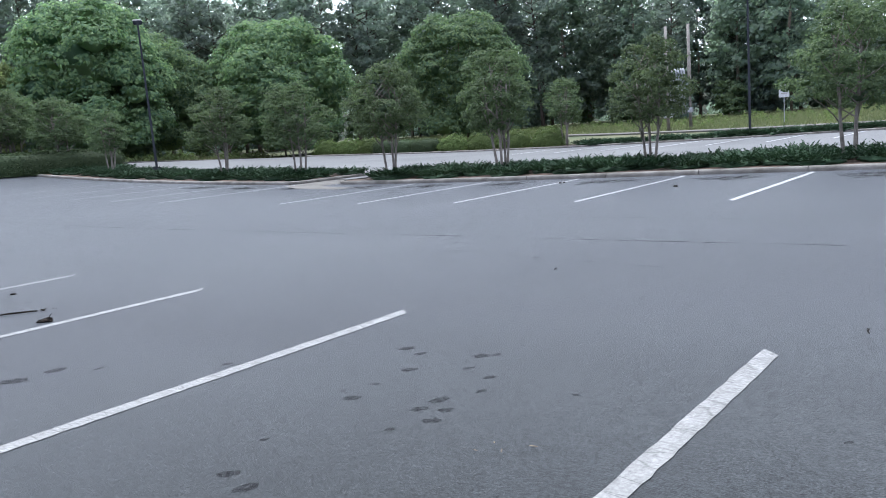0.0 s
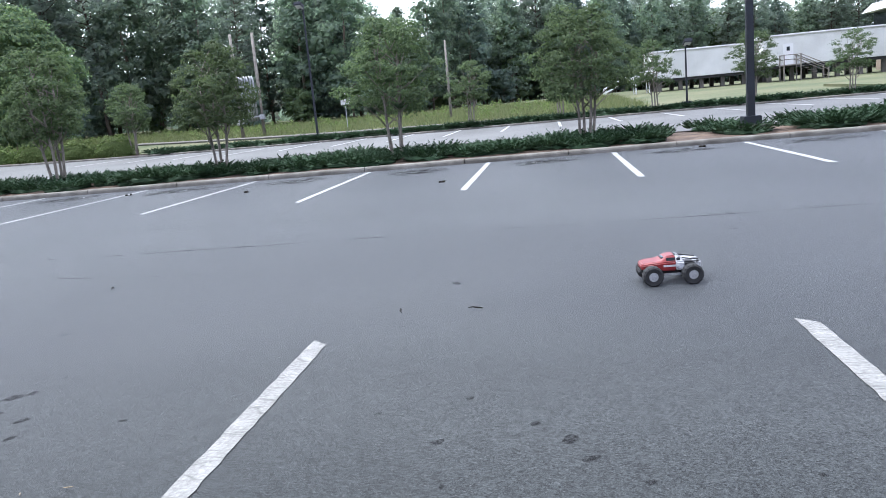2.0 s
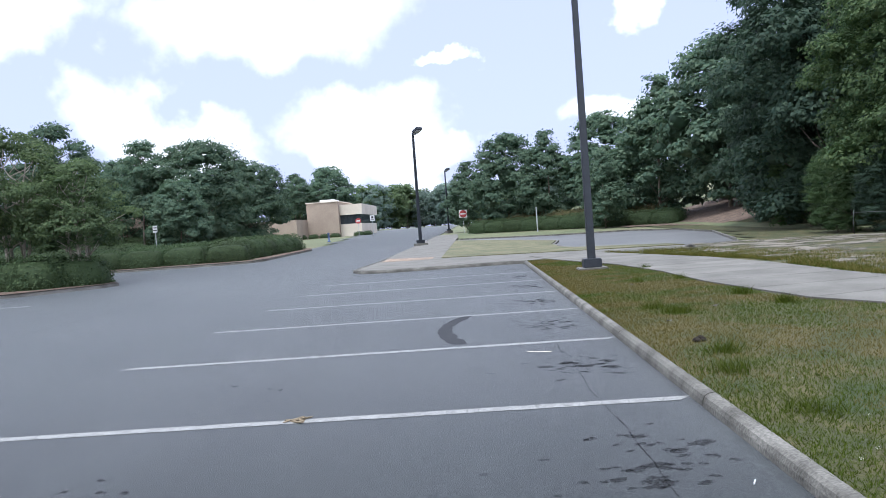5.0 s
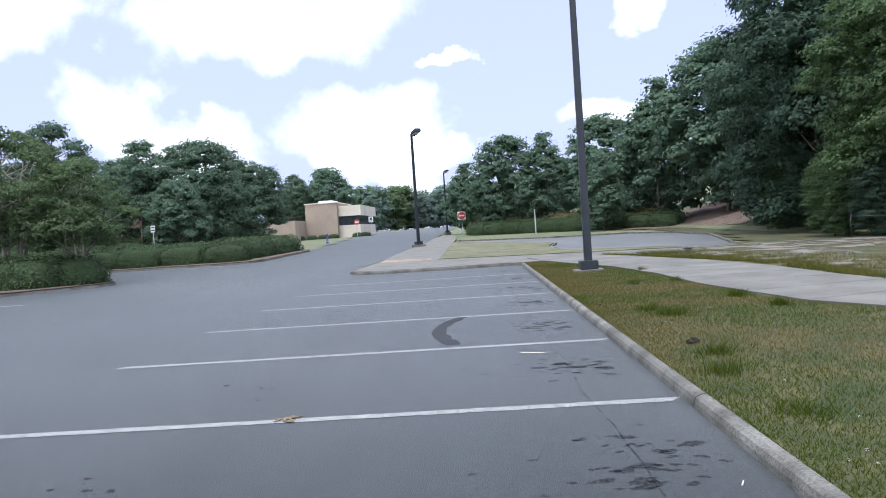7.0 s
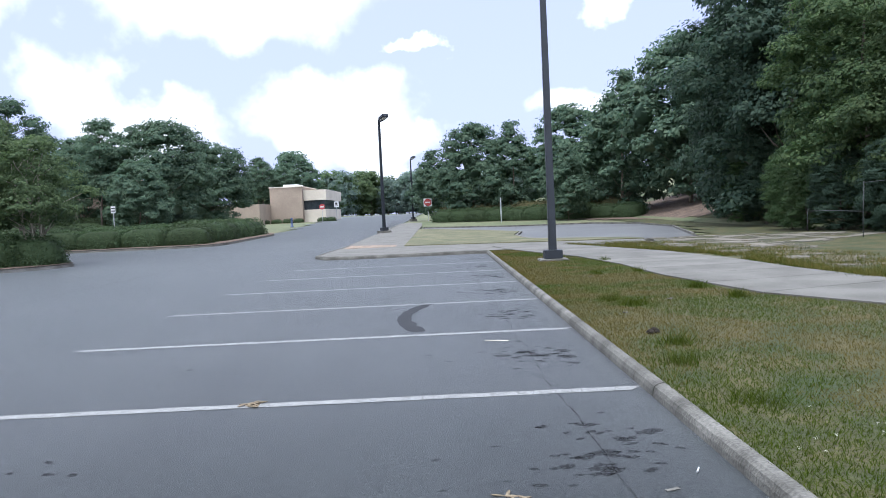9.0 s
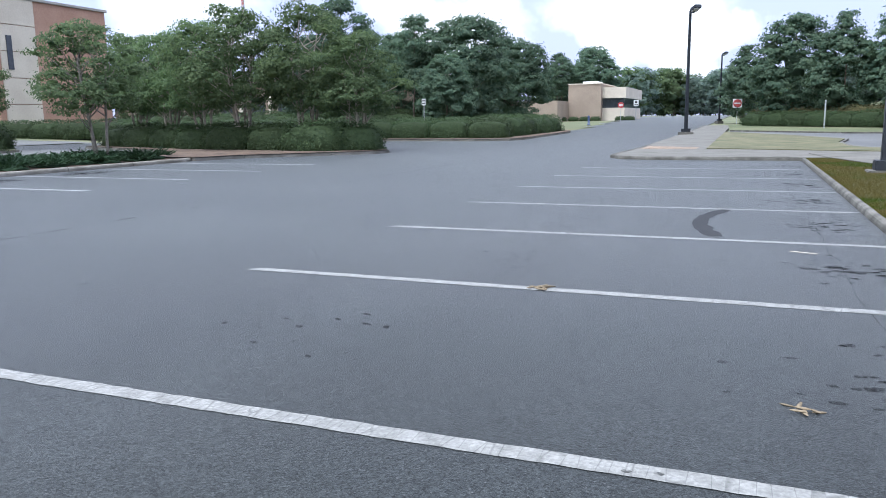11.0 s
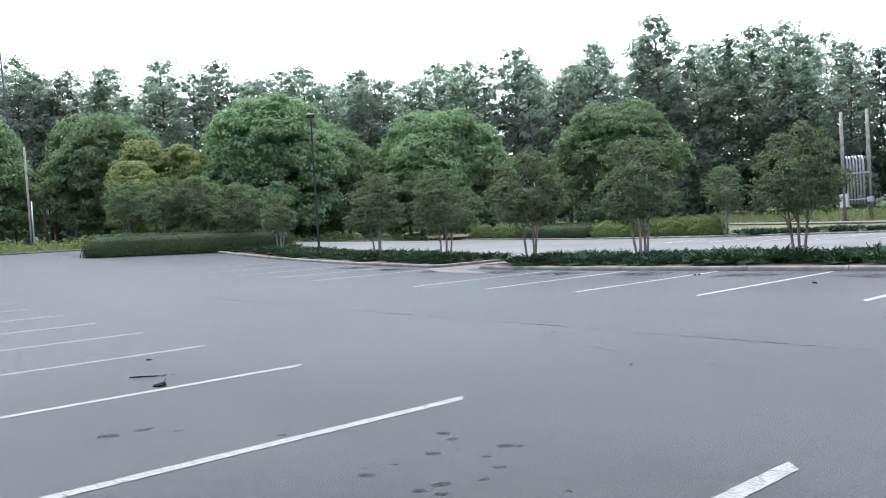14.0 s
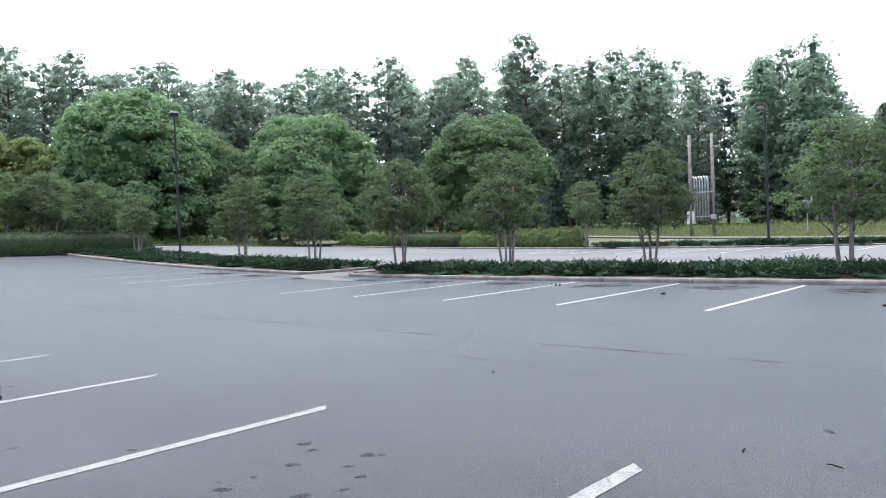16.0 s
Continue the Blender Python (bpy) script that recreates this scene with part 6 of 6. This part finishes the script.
# ---- radio-controlled monster truck ----
def toy_truck(x, y, turn):
    t = thing("toy_truck", x, y, 0, "red and silver radio-controlled monster truck with big black tyres", "toy car", turn=turn)
    # nose along +x; cross-sections of the shell from nose to tail: x, half width, underside, shoulder, roof
    def shell(sections, material, name, label):
        verts, faces = [], []
        for x, hw, lo, sh, top, tw in sections:
            lo, sh, top = (0.094 + (z - 0.095) * 0.84 for z in (lo, sh, top))
            hw, tw = 1.14 * hw, 1.14 * tw
            verts += [(x, -hw, lo), (x, -hw, sh), (x, -tw, top), (x, tw, top), (x, hw, sh), (x, hw, lo)]
        for i in range(len(sections) - 1):
            for k in range(6):
                k2 = (k + 1) % 6
                faces.append((i * 6 + k, (i + 1) * 6 + k, (i + 1) * 6 + k2, i * 6 + k2))
        faces += [tuple(range(6)), tuple(range(len(verts) - 6, len(verts)))[::-1]]
        bm = bmesh.new()
        vs = [bm.verts.new(v) for v in verts]
        for f in faces:
            bm.faces.new([vs[i] for i in f])
        bmesh.ops.recalc_face_normals(bm, faces=bm.faces[:])
        bmesh.ops.bevel(bm, geom=bm.edges[:], offset=0.006, segments=2, affect="EDGES", clamp_overlap=True)
        return part(name, bm, material, t, label, smooth=False)
    front = shell([(0.205, 0.060, 0.115, 0.140, 0.150, 0.050), (0.19, 0.075, 0.105, 0.150, 0.163, 0.062), (0.10, 0.085, 0.10, 0.160, 0.172, 0.07),
                   (0.075, 0.085, 0.095, 0.162, 0.176, 0.068), (0.025, 0.085, 0.095, 0.165, 0.212, 0.055), (-0.03, 0.085, 0.095, 0.165, 0.216, 0.055)], CAR_RED, "cab_shell", "red painted cab and nose")
    rear = shell([(-0.032, 0.085, 0.095, 0.165, 0.216, 0.055), (-0.065, 0.085, 0.095, 0.163, 0.205, 0.056), (-0.085, 0.084, 0.10, 0.160, 0.172, 0.07), (-0.19, 0.078, 0.108, 0.158, 0.168, 0.066), (-0.205, 0.07, 0.115, 0.15, 0.16, 0.06)], CAR_SILVER, "bed_shell", "silver bed with dark splashes")
    for s in (-1, 1):
        part("side_window", boxes([(-0.028, s * 0.078, 0.159, 0.034, s * 0.089, 0.184)], 0.003), GLASS, front)
        part("side_window", boxes([(-0.062, s * 0.078, 0.159, -0.036, s * 0.089, 0.181)], 0.003), GLASS, rear)
        part("decal_bar", boxes([(-0.045, s * 0.0972, 0.122, 0.055, s * 0.0986, 0.135)]), SIGN_WHITE, front, "white lettering reduced to a bar")
    part("windscreen", boxes([(0.035, -0.05, 0.166, 0.062, 0.05, 0.182)], 0.004), GLASS, front)
    part("chassis", boxes([(-0.16, -0.05, 0.07, 0.16, 0.05, 0.098), (-0.05, -0.06, 0.062, 0.05, 0.06, 0.09)], 0.006), TYRE, t)
    for s in (-1, 1):
        part("skid_rail", boxes([(-0.075, s * 0.075 - 0.012, 0.056, 0.075, s * 0.075 + 0.012, 0.07)], 0.004), RIM, t, "pale skid rail")
    part("front_bumper", boxes([(0.19, -0.06, 0.075, 0.215, 0.06, 0.10)], 0.006), TYRE, t)
    part("rear_bumper", boxes([(-0.215, -0.055, 0.08, -0.195, 0.055, 0.10)], 0.006), TYRE, t)
    for wx in (-0.135, 0.135):
        part("axle", boxes([(wx - 0.01, -0.11, 0.059, wx + 0.01, 0.11, 0.079)], 0.003), GREY_METAL, t)
        for s in (-1, 1):
            part("shock", boxes([(wx - 0.03, s * 0.07 - 0.008, 0.07, wx - 0.015, s * 0.07 + 0.008, 0.15)], 0.003), GREY_METAL, t)
            w = thing("wheel", wx, s * 0.122, 0.069, "", "")
            w.parent = t
            w.matrix_world = t.matrix_world @ pose(wx, s * 0.122, 0.069)
            for key in ("label", "category"):
                if key in w:
                    del w[key]
            verts, faces = [], []
            prof = [(0.034, -0.036), (0.064, -0.040), (0.073, -0.03), (0.074, 0.0), (0.073, 0.03), (0.064, 0.040), (0.034, 0.036)]
            n = 28
            for k in range(n):
                a = 2 * math.pi * k / n
                for r, yy in prof:
                    r2 = 0.93 * r + (0.0035 if (k % 2 and r > 0.07) else 0)
                    verts.append((r2 * math.cos(a), yy, r2 * math.sin(a)))
            m = len(prof)
            for k in range(n):
                k2 = (k + 1) % n
                for j in range(m):
                    j2 = (j + 1) % m
                    faces.append((k * m + j, k * m + j2, k2 * m + j2, k2 * m + j))
            link("tyre", verts, faces, TYRE, w)
            v, f = tube([(0, -0.034, 0), (0, 0.034, 0)], [0.033, 0.033], 20)
            rim = link("rim", v, f, RIM, w, "pale plastic rim")
            for e in (-1, 1):
                v, f = tube([(0, e * 0.029, 0), (0, e * 0.036, 0)], [0.012, 0.009], 10)
                link("hub", v, f, GREY_METAL, rim)
    for s in (-1, 1):
        v, f = tube([(-0.08, s * 0.06, 0.174), (-0.13, s * 0.06, 0.164), (-0.19, s * 0.055, 0.156)], [0.004] * 3, 6)
        link("roll_bar", v, f, TYRE, rear)
    return t


toy_truck(7.50, -2.175, 94).scale = (0.97, 0.97, 0.97)


# ---- litter ----
def litter(name, x, y, z, verts_scale, label, category, material, seed, n=5, spread=0.08):
    rng = np.random.default_rng(seed)
    t = thing(name, x, y, z, label, category)
    for k in range(n):
        c = rng.normal(size=3) * np.array((spread, spread, 0.004)) + np.array((0, 0, 0.012))
        a = rng.uniform(0, math.pi)
        bm = bmesh.new()
        bmesh.ops.create_icosphere(bm, subdivisions=2, radius=1, matrix=Matrix.LocRotScale(tuple(c), Euler((rng.uniform(-0.2, 0.2), rng.uniform(-0.2, 0.2), a)), verts_scale))
        for q in bm.verts:
            q.co += Vector((rng.normal(), rng.normal(), rng.normal())) * 0.04 * min(verts_scale)
        part("piece", bm, material, t)
    return t


DRY = surface("dry_leaf", [(0.12, 0.09, 0.055), (0.19, 0.15, 0.095)], scale=20, fine=80, rough=0.8, spread=0.2)
CLOD = surface("dark_debris", [(0.014, 0.012, 0.010), (0.034, 0.028, 0.022)], scale=20, fine=80, rough=0.95)
CLOD.node_tree.nodes["Principled BSDF"].inputs["Specular IOR Level"].default_value = 0.08
litter("dry_leaves", 2.29, -6.28, 0, (0.034, 0.009, 0.005), "curled dry yellow leaves on the asphalt", "leaves", DRY, 1, 8, 0.034)
litter("dry_leaves", 3.92, -8.2, 0, (0.045, 0.007, 0.006), "small clump of dry grass on a painted line", "leaves", DRY, 2, 13, 0.045)
litter("dry_leaves", 4.61, 0.6, 0, (0.02, 0.003, 0.0015), "few dry blades on the asphalt", "leaves", DRY, 3, 4, 0.05)
for k, (x, y, s) in enumerate(((16.65, 4.64, .04), (15.59, 0.53, .035), (18.85, -4.53, .045), (18.1, 8.1, .04), (5.48, 7.66, .018))):
    litter("debris_clump", x, y, 0, (s, s * 0.7, s * 0.55), "small dark clump of debris on the asphalt", "debris", CLOD, 10 + k, 3, 0.03)
for k, (x, y, a) in enumerate(((8.31, 2.47, 0.3), (7.03, -0.88, 1.2), (7.05, -0.38, 0.2))):
    t = thing("twig", x, y, 0.004, "short dark twig on the asphalt", "twig", turn=math.degrees(a))
    v, f = tube([(-0.05, 0, 0.005), (-0.015, 0.008, 0.009), (0.02, 0, 0.008), (0.05, 0.01, 0.005)], [0.003, 0.005, 0.004, 0.002], 6)
    link("stick", v, f, CLOD, t)
t = thing("torn_clod", 4.97, 5.68, 0.004, "flat dark clod of leaf rot with a raised stalk", "debris", turn=-50)
for k, (x, y, a, b, c) in enumerate(((0, 0, 0.055, 0.033, 0.016), (0.032, 0.01, 0.03, 0.022, 0.022), (-0.036, -0.008, 0.032, 0.02, 0.01), (0.062, -0.008, 0.018, 0.011, 0.008))):
    bm = bmesh.new()
    bmesh.ops.create_icosphere(bm, subdivisions=3, radius=1, matrix=Matrix.LocRotScale((x, y, c * 0.7), Euler((0, 0, 0.5 * k)), (a, b, c)))
    for q in bm.verts:
        q.co += q.co.normalized() * 0.011 * noise.noise(q.co * 60 + Vector((k, 3, 0)))
    part("lump", bm, CLOD, t)
v, f = tube([(0.04, 0, 0.02), (0.05, 0.005, 0.05), (0.07, 0.01, 0.075)], [0.005, 0.004, 0.002], 6)
link("stalk", v, f, CLOD, t)
t = thing("twig", 5.03, 6.34, 0.004, "long dark twig with crumbs of bark on the asphalt", "twig", turn=-42)
v, f = tube([(-0.17, 0.0, 0.008), (-0.1, 0.004, 0.012), (-0.02, -0.003, 0.013), (0.07, 0.006, 0.012), (0.15, 0.02, 0.009)], [0.006, 0.0095, 0.009, 0.008, 0.005], 7)
link("stick", v, f, CLOD, t)
for k in range(13):
    bm = bmesh.new()
    x = r6.uniform(-0.02, 0.3)
    bmesh.ops.create_icosphere(bm, subdivisions=1, radius=1, matrix=Matrix.LocRotScale((x, 0.05 + 0.25 * x + r6.gauss(0, 0.035), 0.004), Euler((0, 0, r6.uniform(0, 3))), (r6.uniform(0.006, 0.024), r6.uniform(0.004, 0.009), 0.005)))
    part("crumb", bm, CLOD, t)
t = thing("paper_strip", 2.03, -10.40, 0.004, "thin white strip of paper on the asphalt", "litter", turn=-21)
part("strip", boxes([(-0.12, -0.010, 0, 0.12, 0.010, 0.003)]), PANEL, t)
for k, (x, y) in enumerate(((0.05, -15.6), (-0.25, -12.2), (0.55, -11.2))):
    t = thing("paper_scrap", x, y, 0.115, "small pale scrap of paper in the grass", "litter", turn=40 * k)
    bm = bmesh.new()
    bmesh.ops.create_grid(bm, x_segments=4, y_segments=4, size=0.028)
    for q in bm.verts:
        q.co.z = 0.02 * noise.noise(q.co * 30 + Vector((k, 0, 0)))
    bmesh.ops.solidify(bm, geom=bm.faces[:], thickness=0.002)
    part("scrap", bm, CONCRETE, t)
heads = []
for cx, cy, n in ((0.62, -6.6, 9), (0.45, -6.3, 6), (0.72, -7.8, 2), (0.1, -7.0, 4), (0.4, -5.4, 6)):
    for _ in range(n):
        heads.append((r6.gauss(cx, 0.22), r6.gauss(cy, 0.22), 0.125 + r6.uniform(0, 0.03)))
bits = []
for x, y, z in heads:
    if x < 0.98:
        for _ in range(14):
            bits.append((x + r6.gauss(0, 0.0045), y + r6.gauss(0, 0.0045), z + r6.gauss(0, 0.004)))
pts, f = leaves(np.array(bits), 0.0032, np.random.default_rng(5), small=True)
tagged(leaf_mesh("clover_flowers", pts, f, surface("clover_bloom", [(0.36, 0.37, 0.3), (0.5, 0.5, 0.43)], scale=20, fine=80, rough=0.9), None), "scattered small white clover flowers in the lawn", "flowers", kind="stuff")

# ---- fence post at the sidewalk ----
t = thing("fence_post", -3.6, -12.55, 0.1, "galvanised round fence post with wire bands", "fence post")
v, f = tube([(0, 0, -0.2), (0, 0, 1.70), (0, 0, 1.74), (0, 0, 1.78)], [0.065, 0.065, 0.07, 0.03], 14)
link("post", v, f, GREY_METAL, t, smooth=True)
for z in (0.15, 0.55, 0.95, 1.35, 1.62):
    v, f = tube([(0, 0, z), (0, 0, z + 0.035)], [0.071, 0.071], 14)
    link("band", v, f, GREY_METAL, t)
v, f = tube([(0.085, 0, -0.1), (0.085, 0, 1.66)], [0.02, 0.02], 8)
link("hinge_bar", v, f, GREY_METAL, t)

litter("dirt_clod", 0.58, -9.97, 0.085, (0.042, 0.036, 0.03), "dark clod of earth in the lawn", "clod", CLOD, 30, 3, 0.03)


# ---- remains of a wire fence before the trees ----
OLD_METAL = surface("dull_metal", [(0.03, 0.033, 0.033), (0.055, 0.058, 0.058)], scale=6, fine=40, rough=0.8, bump=0.1)
fence = thing("wire_fence", -9.3, -27.5, 0.1, "bent remains of a galvanised wire fence before the trees", "fence")
v, f = tube([(-0.12, 0, -0.2), (-0.1, 0.02, 0.5), (-0.14, 0, 0.75)], [0.013] * 3, 8)
link("post", v, f, OLD_METAL, fence, smooth=True)
v, f = tube([(0.22, 3.8, -0.2), (0.2, 3.8, 0.8), (0.18, 3.82, 1.5)], [0.013] * 3, 8)
link("post", v, f, OLD_METAL, fence, smooth=True)
v, f = tube([(0.2, 6.6, -0.2), (0.2, 6.6, 0.8), (0.16, 6.6, 1.5)], [0.013] * 3, 8)
link("post", v, f, OLD_METAL, fence, smooth=True)
v, f = tube([(-0.14, 0, 0.68), (0.05, 2, 0.7), (0.2, 3.8, 0.68)], [0.009] * 3, 6)
link("rail", v, f, OLD_METAL, fence, smooth=True)
v, f = tube([(0.18, 3.82, 1.47), (0.17, 5.2, 1.5), (0.16, 6.6, 1.48)], [0.009] * 3, 6)
link("rail", v, f, OLD_METAL, fence, smooth=True)
t = thing("cigarette_end", 1.36, -6.52, 0.006, "small white cigarette end beside the kerb", "litter", turn=65)
v, f = tube([(-0.03, 0, 0.004), (0.0, 0, 0.004), (0.03, 0, 0.004)], [0.004] * 3, 8)
link("paper", v, f, SIGN_WHITE, t)
t = thing("paper_scrap", 1.55, -6.3, 0.004, "flattened pale scrap of paper on the asphalt", "litter", turn=20)
part("scrap", boxes([(-0.035, -0.012, 0, 0.035, 0.012, 0.002)]), CONCRETE, t)
